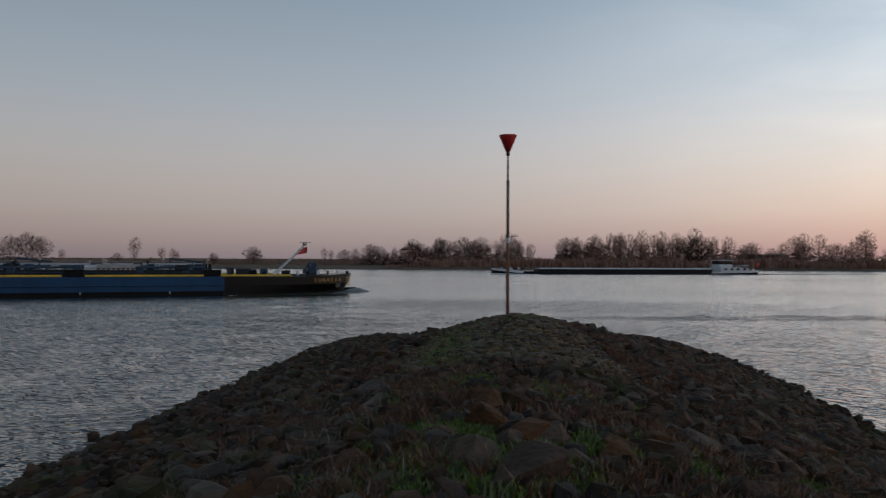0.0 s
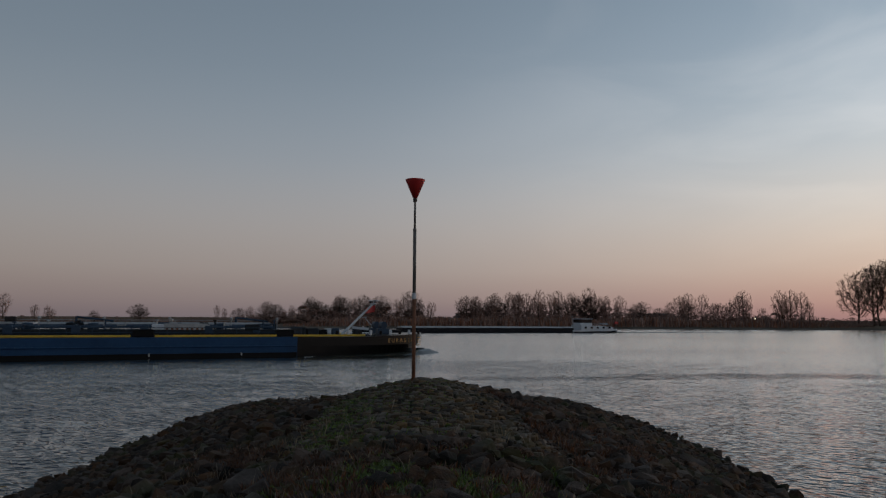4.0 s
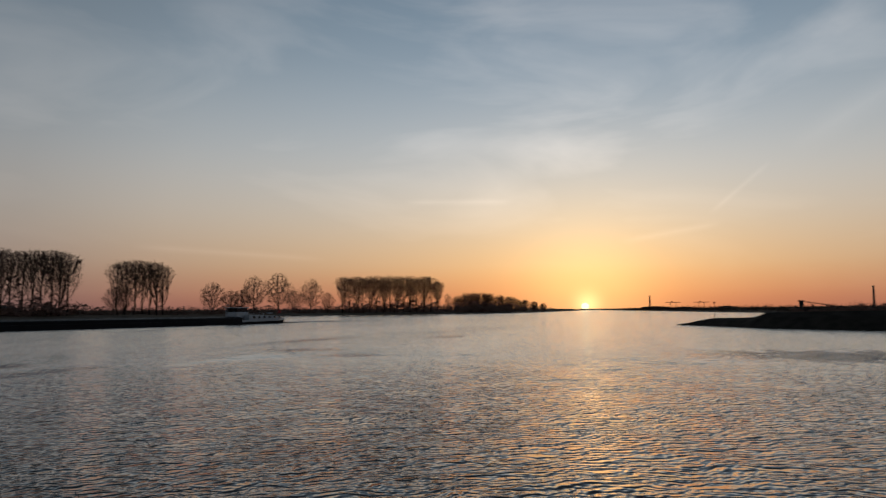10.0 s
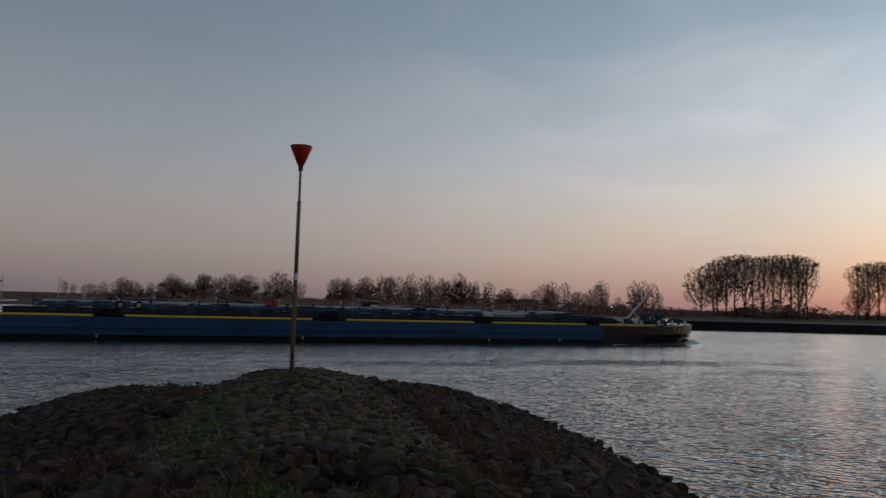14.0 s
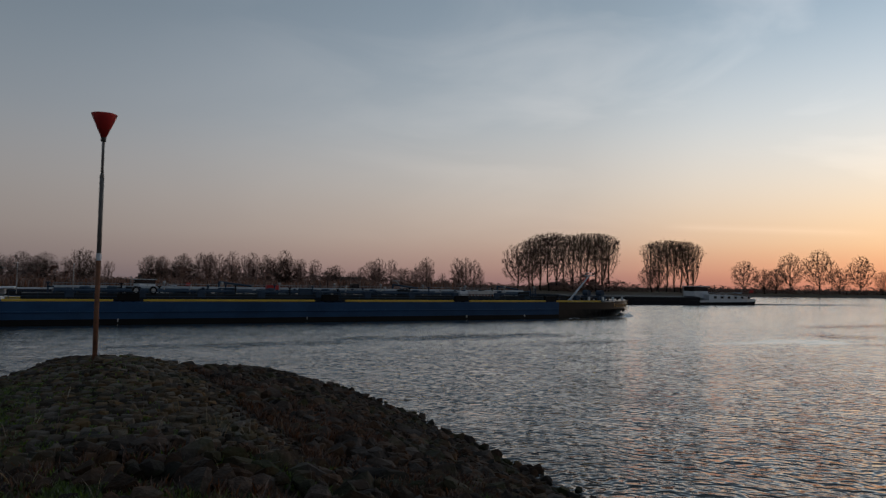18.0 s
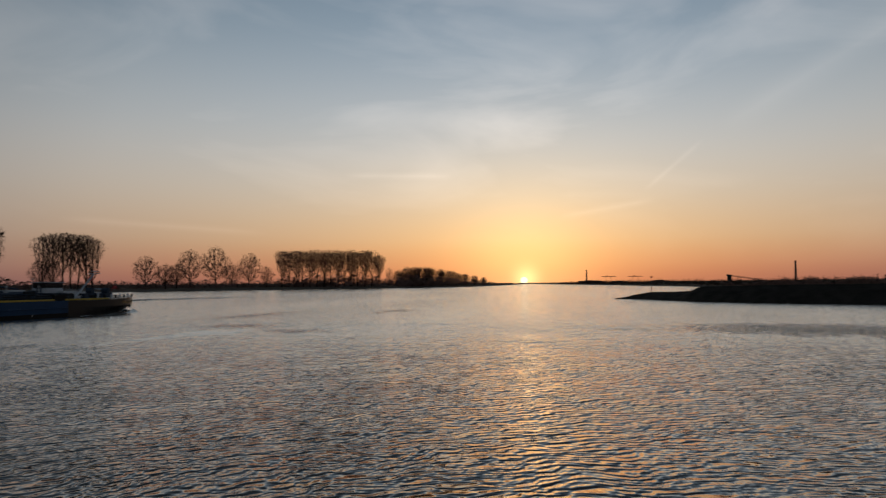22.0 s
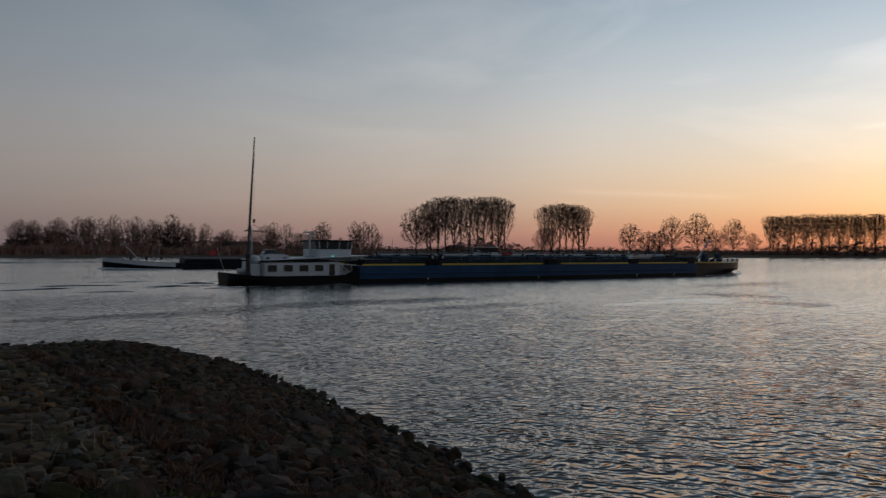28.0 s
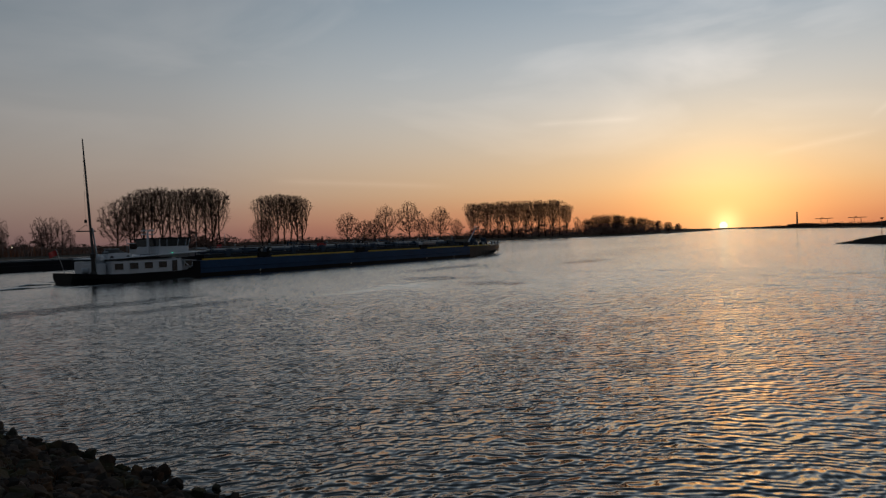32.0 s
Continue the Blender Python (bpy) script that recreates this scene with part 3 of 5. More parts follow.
def far_groyne():
    spine = ((200, -9, -0.4, 1.0), (197, -14, 1.2, 3.0), (194, -19, 2.0, 5.0), (185, -25, 2.1, 6.0), (181.5, -28, 2.3, 7.0), (179, -30.5, 3.3, 9.0), (168, -46, 3.7, 10.0), (158, -66, 3.9, 12.0), (150, -80, 4.0, 12.0), (140, -125, 3.6, 13.0))
    g, rings = Geo(), []
    rnd = random.Random(2)
    for i, (x, y, z, w) in enumerate(spine):
        a, b = spine[max(0, i - 1)], spine[min(len(spine) - 1, i + 1)]
        d = Vector((b[0] - a[0], b[1] - a[1])).normalized()
        n = Vector((-d.y, d.x))
        rings.append([(x + n.x * k * w, y + n.y * k * w, zz + rnd.uniform(-0.1, 0.1)) for k, zz in ((-1.6, -1.5), (-1.0, 0.0), (-0.5, z * 0.7), (-0.2, z), (0.2, z), (0.5, z * 0.7), (1.0, 0.0), (1.6, -1.5))])
    g.loft(rings)
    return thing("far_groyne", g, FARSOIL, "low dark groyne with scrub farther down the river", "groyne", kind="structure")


far_groyne()


def chimney(x, y, z, h, r):
    ob = holder("factory_chimney", pose(x, y, z), "tall slender factory chimney on the horizon", "chimney", "chimneys")
    part("shaft", Geo().tube((0, 0, 0), (0, 0, h), r, r * 0.65, 14), BRICK, ob)
    part("crown_ring", Geo().tube((0, 0, h - 2.0), (0, 0, h - 1.2), r * 0.8, n=14), BRICK, ob)


chimney(1472, -300, 3, 41, 2.4)
chimney(2480, 170, 3, 46, 3.0)


def works():
    """Gravel works with an inclined conveyor."""
    ob = holder("gravel_works", pose(990, -130, 3), "gravel works with inclined conveyor, dark against the sunset", "industrial plant")
    part("screening_tower", Geo().box((0, 3, 4.5), (5, 5, 9)).box((0, 3, 9.8), (3, 7, 1.4)), CRANE, ob)
    part("conveyor_boom", Geo().tube((0, 6, 9.8), (0, -38, 2.8), 0.55, n=4).tube((0, 6, 11), (0, -38, 4.0), 0.25, n=4), CRANE, ob)
    for u in (0.35, 0.7):
        part("trestle", Geo().tube((-2, 6 - 44 * u, 0), (0, 6 - 44 * u, 9.8 - 7 * u), 0.3, n=5).tube((2, 6 - 44 * u, 0), (0, 6 - 44 * u, 9.8 - 7 * u), 0.3, n=5), CRANE, ob)
    part("gravel_heap", Geo().lathe([(12, 0), (8, 1.5), (3, 2.6), (0.5, 3)], (0, -42, 0), 18), SHORE, ob)


works()


def harbour_crane(x, y):
    ob = holder("harbour_crane", pose(x, y, 3, 0, 0, 20), "distant gantry crane at a river harbour", "crane", "harbour cranes")
    part("portal_leg", Geo().tube((0, -8, 0), (0, -8, 18), 0.55, n=4), CRANE, ob)
    part("portal_leg", Geo().tube((0, 8, 0), (0, 8, 18), 0.55, n=4), CRANE, ob)
    part("girder", Geo().box((0, 0, 18.8), (2, 44, 1.5)), CRANE, ob)
    part("crane_cabin", Geo().box((0, 4, 20.5), (3, 4, 2)), CRANE, ob)


harbour_crane(2100, 78)
harbour_crane(2120, 2)


def shed(x, y, z, sx, sy, sz, turn):
    ob = holder("harbour_shed", pose(x, y, z, 0, 0, turn), "long flat industrial shed on the horizon", "shed", "harbour sheds")
    part("wall", Geo().box((0, 0, sz / 2), (sx, sy, sz), bevel=0.2), BRICK, ob)
    part("roof", Geo().loft([[(-sx / 2 - 1, y2, z2) for y2, z2 in ((-sy / 2 - 1, sz + 0.02), (0, sz + 2.5), (sy / 2 + 1, sz + 0.02))], [(sx / 2 + 1, y2, z2) for y2, z2 in ((-sy / 2 - 1, sz + 0.02), (0, sz + 2.5), (sy / 2 + 1, sz + 0.02))]]), ROOFING, ob)


for x, y, sx, sz in ((2450, 150, 90, 7), (2440, 60, 60, 5), (1900, -60, 50, 5)):
    shed(x, y, 3, 24, sx, sz, 0)


def house(turn, off, sx, sy, wall_h, roof_h, label, windows):
    x, y, z, d = bank_place(turn, off)
    ob = holder("farm_house", pose(x, y, z, 0, 0, 5), label, "house", "far bank houses")
    part("wall", Geo().box((0, 0, wall_h / 2), (sx, sy, wall_h), bevel=0.05), BRICK, ob, "pale plastered wall")
    e = 0.5
    part("roof", Geo().loft([[(xx, -sy / 2 - e, wall_h - 0.1), (xx, 0, wall_h + roof_h), (xx, sy / 2 + e, wall_h - 0.1)] for xx in (-sx / 2 - e, sx / 2 + e)]), ROOFING, ob, "dark tiled gable roof")
    for wx in windows:
        pane = part("window", Geo().box((wx, -sy / 2 - 0.03, wall_h * 0.55), (1.3, 0.12, 1.3), bevel=0.03), WHITE, ob, "pale window")
    return ob


house(4.9, 62, 14, 9, 3.4, 3.5, "farm house with dark gable roof among trees", (-4, -1, 3))
house(19.6, 68, 30, 11, 3.5, 4.0, "long dark barn below the dike trees", (-9,))
house(37.0, 62, 16, 10, 3.0, 3.2, "low farm shed below the poplars", (0,))
x, y, z, d = bank_place(27.0, 30)
lamp_post = holder("bank_lamp", pose(x, y, z), "small lit lamp on the far bank", "lamp")
part("pole", Geo().tube((0, 0, 0), (0, 0, 4.5), 0.08), STEEL, lamp_post)
part("lamp_head", Geo().lathe([(0.1, 0), (0.35, 0.15), (0.3, 0.4), (0.05, 0.5)], (0, 0, 4.5), 10), LAMPGLOW, lamp_post)


# ---- bare winter trees along the banks ----
def grow(rnd, style):
    """A bare tree of unit height that fills its crown's outline: tapered limbs (p, q, r0, r1), thick and thin."""
    prof, count = style["crown"], style["buds"]
    buds = []
    while len(buds) < count:
        z = rnd.uniform(prof[0][0], prof[-1][0])
        r = along(prof, z)
        x, y = rnd.uniform(-1, 1), rnd.uniform(-1, 1)
        if (x * x + y * y) > 1 or rnd.random() > (r / style["most"]) ** 2 + 0.1:
            continue
        lump = 1.0 + 0.16 * math.sin(3 * math.atan2(y, x) + 9 * z + style["phase"])
        buds.append((x * r * lump, y * r * lump, z))
    buds = np.array(buds)
    nodes, parent = [], []
    for s in range(style["stems"]):
        lean = Vector((rnd.gauss(0, style["lean"]), rnd.gauss(0, style["lean"]), 1)).normalized()
        last, p = -1, Vector((rnd.gauss(0, style["foot"]), rnd.gauss(0, style["foot"]), -0.01))
        while True:
            nodes.append(tuple(p))
            parent.append(last)
            last = len(nodes) - 1
            if p.z > style["clear"]:
                break
            p = p + (lean + Vector((rnd.gauss(0, 0.12), rnd.gauss(0, 0.12), 0))) * style["step"] * 1.6
    pos = np.array(nodes)
    gap = ((buds[:, None, :] - pos[None]) ** 2).sum(2)
    near, dist = gap.argmin(1), gap.min(1)
    for turn in range(90):
        if not len(buds):
            break
        pull = {}
        for i in range(len(buds)):
            pull.setdefault(int(near[i]), []).append(i)
        fresh = []
        for k, who in pull.items():
            p = Vector(nodes[k])
            d = Vector((0, 0, 0))
            for i in who:
                d += (Vector(buds[i]) - p).normalized()
            d = d.normalized() + Vector((rnd.gauss(0, style["crook"]), rnd.gauss(0, style["crook"]), rnd.gauss(0, style["crook"]) + style["up"]))
            fresh.append(tuple(p + d.normalized() * style["step"]))
            parent.append(k)
        start = len(nodes)
        nodes.extend(fresh)
        gap = ((buds[:, None, :] - np.array(fresh)[None]) ** 2).sum(2)
        closer = gap.min(1) < dist
        near = np.where(closer, gap.argmin(1) + start, near)
        dist = np.minimum(dist, gap.min(1))
        keep = dist > style["kill"] ** 2
        buds, near, dist = buds[keep], near[keep], dist[keep]
    area = [0.0] * len(nodes)
    kids = [0] * len(nodes)
    for i in range(len(nodes) - 1, -1, -1):
        if area[i] == 0:
            area[i] = style["fine"] ** 2.3
        if parent[i] >= 0:
            area[parent[i]] += area[i] * 0.97
            kids[parent[i]] += 1
    rad = [min(a ** (1 / 2.3), style["girth"]) for a in area]
    # the main stem runs up through the thickest child of each fork
    heir = {}
    for i, k in enumerate(parent):
        if k >= 0 and (k not in heir or area[i] > area[heir[k]]):
            heir[k] = i
    stem = set()
    for i, k in enumerate(parent):
        if k < 0:
            while i in heir:
                i = heir[i]
                stem.add(i)
            break
    thick, thin = [], []
    for i, k in enumerate(parent):
        if k < 0:
            continue
        seg = (Vector(nodes[k]), Vector(nodes[i]), rad[k] if rad[k] < rad[i] * 1.8 else rad[i] * 1.25, rad[i])
        (thick if i in stem and rad[i] > style["fine"] * 1.5 else thin).append(seg)
        if rad[i] < style["fine"] * 4:
            p = Vector(nodes[i])
            d = (p - Vector(nodes[k])).normalized()
            for _ in range(style["twigs"] if kids[i] else style["twigs"] + 2):
                e = (d + Vector((rnd.gauss(0, style["stray"]), rnd.gauss(0, style["stray"]), rnd.gauss(0, style["stray"] * 0.7) + style["up"]))).normalized()
                thin.append((p, p + e * style["twig"] * rnd.uniform(0.6, 1.5), style["fine"] * 0.9, style["fine"] * 0.45))
    return thick, thin


FAN = ((0.16, 0.02), (0.3, 0.07), (0.45, 0.12), (0.62, 0.165), (0.8, 0.195), (0.92, 0.19), (0.97, 0.15), (1.0, 0.09))
ROUND = ((0.16, 0.12), (0.28, 0.30), (0.45, 0.40), (0.62, 0.40), (0.78, 0.33), (0.9, 0.21), (0.99, 0.05))
SPIRE = ((0.14, 0.05), (0.32, 0.13), (0.55, 0.19), (0.76, 0.2), (0.9, 0.15), (0.97, 0.09), (1.0, 0.03))
DOME = ((0.02, 0.42), (0.2, 0.62), (0.45, 0.64), (0.7, 0.5), (0.88, 0.3), (1.0, 0.06))
POPLAR = dict(crown=FAN, most=0.195, buds=1300, stems=1, lean=0.02, foot=0.0, clear=0.17, step=0.026, kill=0.034, up=0.13, fine=0.0016, girth=0.014, twigs=2, twig=0.045, stray=0.34, crook=0.07)
OAK = dict(crown=ROUND, most=0.4, buds=1000, stems=1, lean=0.04, foot=0.0, clear=0.17, step=0.034, kill=0.046, up=0.06, fine=0.0022, girth=0.026, twigs=2, twig=0.055, stray=0.5, crook=0.12)
SLIM = dict(crown=SPIRE, most=0.2, buds=420, stems=1, lean=0.06, foot=0.012, clear=0.22, step=0.032, kill=0.042, up=0.2, fine=0.0028, girth=0.014, twigs=2, twig=0.045, stray=0.35, crook=0.08)
SHRUB = dict(crown=DOME, most=0.64, buds=105, stems=7, lean=0.5, foot=0.08, clear=0.12, step=0.07, kill=0.09, up=0.12, fine=0.013, girth=0.02, twigs=1, twig=0.12, stray=0.5, crook=0.12)

THICKET = dict(SHRUB, buds=420, step=0.05, kill=0.07, fine=0.0075, twigs=2)


def limbs_geo(limbs, h, sides, flip=1.0):
    g = Geo()
    for p, q, a, b in limbs:
        back = (q - p).normalized() * a * (0.9 if sides > 3 else 0.0)
        g.tube((p - back) * h, q * h, a * h, b * h, sides, False)
    return g


def tree_model(name, style, seed, h, label):
    rnd = random.Random(seed)
    thick, thin = grow(rnd, dict(style, phase=seed * 1.3))
    top = max(q.z for _, q, _, _ in thick + thin)
    scale = h / top
    root = holder(name, pose(0, 0, -500), label, "bush" if name == "bush" else "tree", "bank bushes" if name == "bush" else "bank trees")
    part("trunk", limbs_geo(thick, scale, 5), BARK, root)
    part("crown", limbs_geo(thin, scale, 3), SCRUB if name in ("bush", "birch_tree") else TWIG, root, "dense bare winter twigs")
    return root


MODELS = {
    "poplar": [tree_model("poplar_tree", POPLAR, 11 + i, 30, "tall bare poplar with a broom-like crown on the far bank") for i in range(4)],
    "oak": [tree_model("oak_tree", OAK, 31 + i, 20, "bare round-crowned oak standing on the far bank") for i in range(4)],
    "slim": [tree_model("birch_tree", SLIM, 51 + i, 18, "slender bare tree among bank scrub") for i in range(3)],
    "shrub": [tree_model("bush", SHRUB, 71 + i, 8, "leafless brown bush on the river bank") for i in range(3)],
    "thicket": [tree_model("bush", THICKET, 91 + i, 8, "dense leafless bush on the river bank") for i in range(3)],
}
MODEL_H = {"poplar": 30.0, "oak": 20.0, "slim": 18.0, "shrub": 8.0, "thicket": 8.0}
tree_rnd = random.Random(5)


def plant(kind, turn, lift, off=30.0, wide=1.0):
    """A tree at a bearing whose top stands lift degrees over the eye."""
    x, y, z, d = bank_place(turn, off)
    h = max(2.0, 1.035 * (d * math.tan(radians(lift)) + 4.5 - z))
    src = tree_rnd.choice(MODELS[kind])
    s = h / MODEL_H[kind]
    ob = copy_thing(src, pose(x, y, z, 0, 0, tree_rnd.uniform(0, 360)))
    ob.scale = (s * wide, s * wide, s)
    return ob


for turn, lift in ((34.9, 4.0), (35.5, 4.3), (36.2, 4.45), (36.8, 4.4), (37.4, 4.2), (38.1, 4.3), (38.7, 4.42), (39.3, 4.4), (39.9, 4.42), (40.4, 4.3), (40.9, 4.15),
                   (44.2, 3.6), (44.7, 3.8), (45.3, 3.88), (45.9, 3.78), (46.4, 3.8), (46.9, 3.7), (47.3, 3.4)):
    plant("poplar", turn, lift, tree_rnd.uniform(28, 45), 1.12)
for i in range(15):
    if i % 2 == 0:
        plant("poplar", 61.2 + i * 0.54, 2.62 + tree_rnd.uniform(-0.1, 0.1) - (0.3 if i > 13 else 0), tree_rnd.uniform(42, 66), 1.1)
    plant("poplar", 61.0 + i * 0.55, 2.7 + tree_rnd.uniform(-0.1, 0.12) - (0.35 if i > 13 else 0), tree_rnd.uniform(22, 40), 1.1)
for turn, lift, wide in ((33.7, 3.6, 0.9), (34.6, 4.0, 0.75), (43.9, 1.9, 0.8), (44.6, 2.0, 0.8), (50.9, 2.25, 1.0), (52.3, 1.65, 1.1), (53.1, 1.7, 1.0), (54.05, 2.8, 0.85), (55.9, 3.0, 0.85), (57.2, 1.7, 1.1), (58.5, 2.55, 0.85), (59.8, 1.5, 0.8),
                         (-37.4, 1.8, 1.0), (-36.4, 1.95, 1.0), (-35.5, 1.65, 1.0), (-20.7, 1.15, 1.3), (-11.3, 1.45, 1.1), (-7.8, 1.85, 1.0), (-5.5, 2.0, 0.9), (-3.6, 2.05, 1.0), (-2.2, 2.05, 1.0), (0.2, 2.45, 1.0), (4.8, 2.1, 1.0), (7.0, 2.15, 1.0), (18.8, 1.6, 1.0), (21.7, 2.0, 1.0), (25.9, 2.05, 0.9)):
    plant("oak", turn, lift, tree_rnd.uniform(30, 55), wide)
for turn, lift in ((-29.4, 1.75), (-27.5, 1.0), (-26.7, 0.95), (1.9, 1.5), (5.6, 2.0), (8.3, 2.3), (9.1, 2.35), (10.7, 2.5), (11.6, 2.2), (12.3, 2.45), (13.4, 2.3), (14.8, 2.7), (16.0, 2.0), (22.3, 2.2), (23.3, 2.1), (26.2, 2.35), (28.7, 2.3), (29.4, 2.35), (30.1, 2.2), (69.6, 1.3)):
    plant("slim", turn, lift, tree_rnd.uniform(30, 50), 1.2)
for turn, lift in ((70.4, 1.2), (71.1, 1.4), (71.7, 1.45), (72.4, 1.4), (73.1, 1.3), (73.8, 1.2), (74.5, 1.1), (75.2, 0.9), (75.9, 0.8), (76.6, 0.7), (77.4, 0.5)):
    plant("oak", turn, lift, tree_rnd.uniform(15, 40), 1.0)
    for k in range(2):
        plant("poplar", turn + tree_rnd.uniform(-0.3, 0.3), lift * tree_rnd.uniform(0.8, 1.0), tree_rnd.uniform(20, 60), 1.3)
        plant("shrub", turn + tree_rnd.uniform(-0.3, 0.3), lift * 0.55, tree_rnd.uniform(12, 30), 1.8)
turn = -38.0
while turn < 78:
    low = along(((-38, 0.5), (-33, 0.25), (-15, 0.3), (-12, 0.8), (-8, 1.3), (1.5, 1.3), (2.6, 0.45), (4.2, 0.6), (5, 1.45), (17, 1.45), (20, 1.05), (30, 1.05), (31.5, 0.6), (37, 0.7), (38, 1.4), (40.5, 1.4), (41.5, 0.7), (60, 0.55), (61, 1.05), (68.5, 1.05), (70, 0.6), (78, 0.25)), turn)
    plant("shrub", turn, low * tree_rnd.uniform(0.45, 0.85), tree_rnd.uniform(24, 60), tree_rnd.uniform(1.7, 2.7))
    turn += 0.72 if turn < 30 else 0.66


for lo, hi, count, least, most in ((-8.5, 1.5, 13, 1.3, 2.0), (4.4, 17.5, 24, 1.5, 2.3), (17.5, 31, 14, 1.0, 1.7), (-16, -9, 7, 0.8, 1.25), (-36, -18, 5, 0.5, 0.8)):
    for i in range(count):
        turn = lo + (hi - lo) * (i + tree_rnd.random()) / count
        plant(tree_rnd.choice(("oak", "slim", "slim")), turn, tree_rnd.uniform(least, most), tree_rnd.uniform(30, 66), tree_rnd.uniform(1.0, 1.4))
# bushes and trees on the next groyne downstream
def plant_at(kind, x, y, z, h, wide=1.0):
    s = h / MODEL_H[kind]
    ob = copy_thing(tree_rnd.choice(MODELS[kind]), pose(x, y, z, 0, 0, tree_rnd.uniform(0, 360)))
    ob.scale = (s * wide, s * wide, s)
    return ob


for i in range(40):
    u = i / 39
    plant_at("thicket", 177 - 34 * u + tree_rnd.uniform(-3, 3), -34 - 80 * u + tree_rnd.uniform(-4, 4), 3.0, tree_rnd.uniform(0.9, 1.9), tree_rnd.uniform(1.2, 2.0))
for turn, h in ((103.6, 3.8), (104.1, 4.8), (104.6, 5.3), (105.1, 5.4), (105.6, 4.8), (106.1, 3.6), (99.5, 4.0), (100.6, 3.6), (102.0, 4.2)):
    plant_at("thicket", 330 * math.sin(radians(turn)), -17 + 330 * math.cos(radians(turn)), 1.4, h, 1.3)
for turn, h in ((107.1, 8.2), (107.75, 8.4), (109.6, 7.6)):
    plant_at("slim", 330 * math.sin(radians(turn)), -17 + 330 * math.cos(radians(turn)), 1.7, h, 1.3)
for i in range(12):
    x = 320 + i * 33 + tree_rnd.uniform(-12, 12)
    plant_at("thicket", x, near_bank(x) - tree_rnd.uniform(8, 60), 2.0, tree_rnd.uniform(4, 8) * (0.45 if x > 480 else 1.0), 1.8)


def hedgerow(spots, label):
    """Far bushes run together along a bank: (x, y, z, height, width)."""
    pts, faces, k = [], [], 0
    for x, y, z, h, wide in spots:
        me = tree_rnd.choice(MODELS["shrub"]).children[1].data
        co = np.empty(len(me.vertices) * 3)
        me.vertices.foreach_get("co", co)
        co = co.reshape(-1, 3) * (h / 8.0)
        a = tree_rnd.uniform(0, 6.28)
        ca, sa = math.cos(a) * wide, math.sin(a) * wide
        pts.append(np.stack([x + co[:, 0] * ca - co[:, 1] * sa, y + co[:, 0] * sa + co[:, 1] * ca, z + co[:, 2]], -1))
        loops = np.empty(len(me.loops), np.int32)
        me.loops.foreach_get("vertex_index", loops)
        faces.append(loops + k)
        k += len(me.vertices)
    pts, loops = np.concatenate(pts), np.concatenate(faces)
    hedge = bpy.data.meshes.new("hedgerow")
    hedge.from_pydata(pts.tolist(), [], loops.reshape(-1, 4).tolist())
    hedge.materials.append(TWIG)
    hedge.update()
    return tagged(new("hedgerow", hedge), label, "hedge", kind="stuff")


near_spots, far_spots = [], []
for i in range(48):
    x = 720 + i * 33 + tree_rnd.uniform(-12, 12)
    near_spots.append((x, near_bank(x) - tree_rnd.uniform(8, 60), 2.0, tree_rnd.uniform(4, 8) * (1 + x / 4000) * (0.45 if x < 1000 else 1.0), 1.8))
for i in range(110):
    x = 240 + i * 13 + tree_rnd.uniform(-5, 5)
    near_spots.append((x, near_bank(x) - tree_rnd.uniform(78, 96), 5.0, tree_rnd.uniform(1.6, 3.8) * (1 + x / 3000), tree_rnd.uniform(1.8, 2.6)))
for i in range(40):
    x = 1500 + i * 40
    far_spots.append((x, far_bank(x) + tree_rnd.uniform(10, 60), 2.0, tree_rnd.uniform(4, 9), 2.5))
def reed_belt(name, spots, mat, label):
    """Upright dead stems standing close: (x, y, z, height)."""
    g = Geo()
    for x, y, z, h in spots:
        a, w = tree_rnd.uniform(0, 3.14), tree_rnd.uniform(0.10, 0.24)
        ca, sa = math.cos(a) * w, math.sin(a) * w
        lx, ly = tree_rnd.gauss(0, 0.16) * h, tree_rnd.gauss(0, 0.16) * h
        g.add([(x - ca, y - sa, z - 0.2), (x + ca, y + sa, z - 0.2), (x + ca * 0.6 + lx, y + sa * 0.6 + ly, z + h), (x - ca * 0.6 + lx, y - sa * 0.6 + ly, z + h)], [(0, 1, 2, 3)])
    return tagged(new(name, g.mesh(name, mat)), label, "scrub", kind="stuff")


belt = []
for i in range(15000):
    turn = tree_rnd.uniform(-10, 34)
    off = tree_rnd.uniform(7, 34)
    x, y, z, d = bank_place(turn, off)
    lump = 0.55 + 0.5 * noise.noise((x * 0.045, y * 0.06, 1.7)) + 0.35 * noise.noise((x * 0.2, y * 0.2, 4.1))
    fade = min(1.0, (turn + 10) / 6, (34 - turn) / 5)
    belt.append((x, y, z, max(0.6, (1.2 + 5.4 * max(0.0, lump)) * fade * tree_rnd.uniform(0.7, 1.1))))
reed_belt("bank_scrub", belt, WITHY, "low reddish-brown willow scrub on the far foreshore")
# dark stems added over the meadow; their colour gives the dike its backlit shade
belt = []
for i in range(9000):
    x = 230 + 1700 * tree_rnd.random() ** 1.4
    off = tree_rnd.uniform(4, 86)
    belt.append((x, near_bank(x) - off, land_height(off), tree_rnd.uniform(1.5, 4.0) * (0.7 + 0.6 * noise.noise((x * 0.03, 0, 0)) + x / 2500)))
reed_belt("dike_scrub", belt, TWIG, "dark stems added for the backlit shade of the dike downstream")
hedgerow(near_spots, "dark leafless hedgerow along the dike downstream")
hedgerow(far_spots, "distant leafless hedgerow on the far bank")
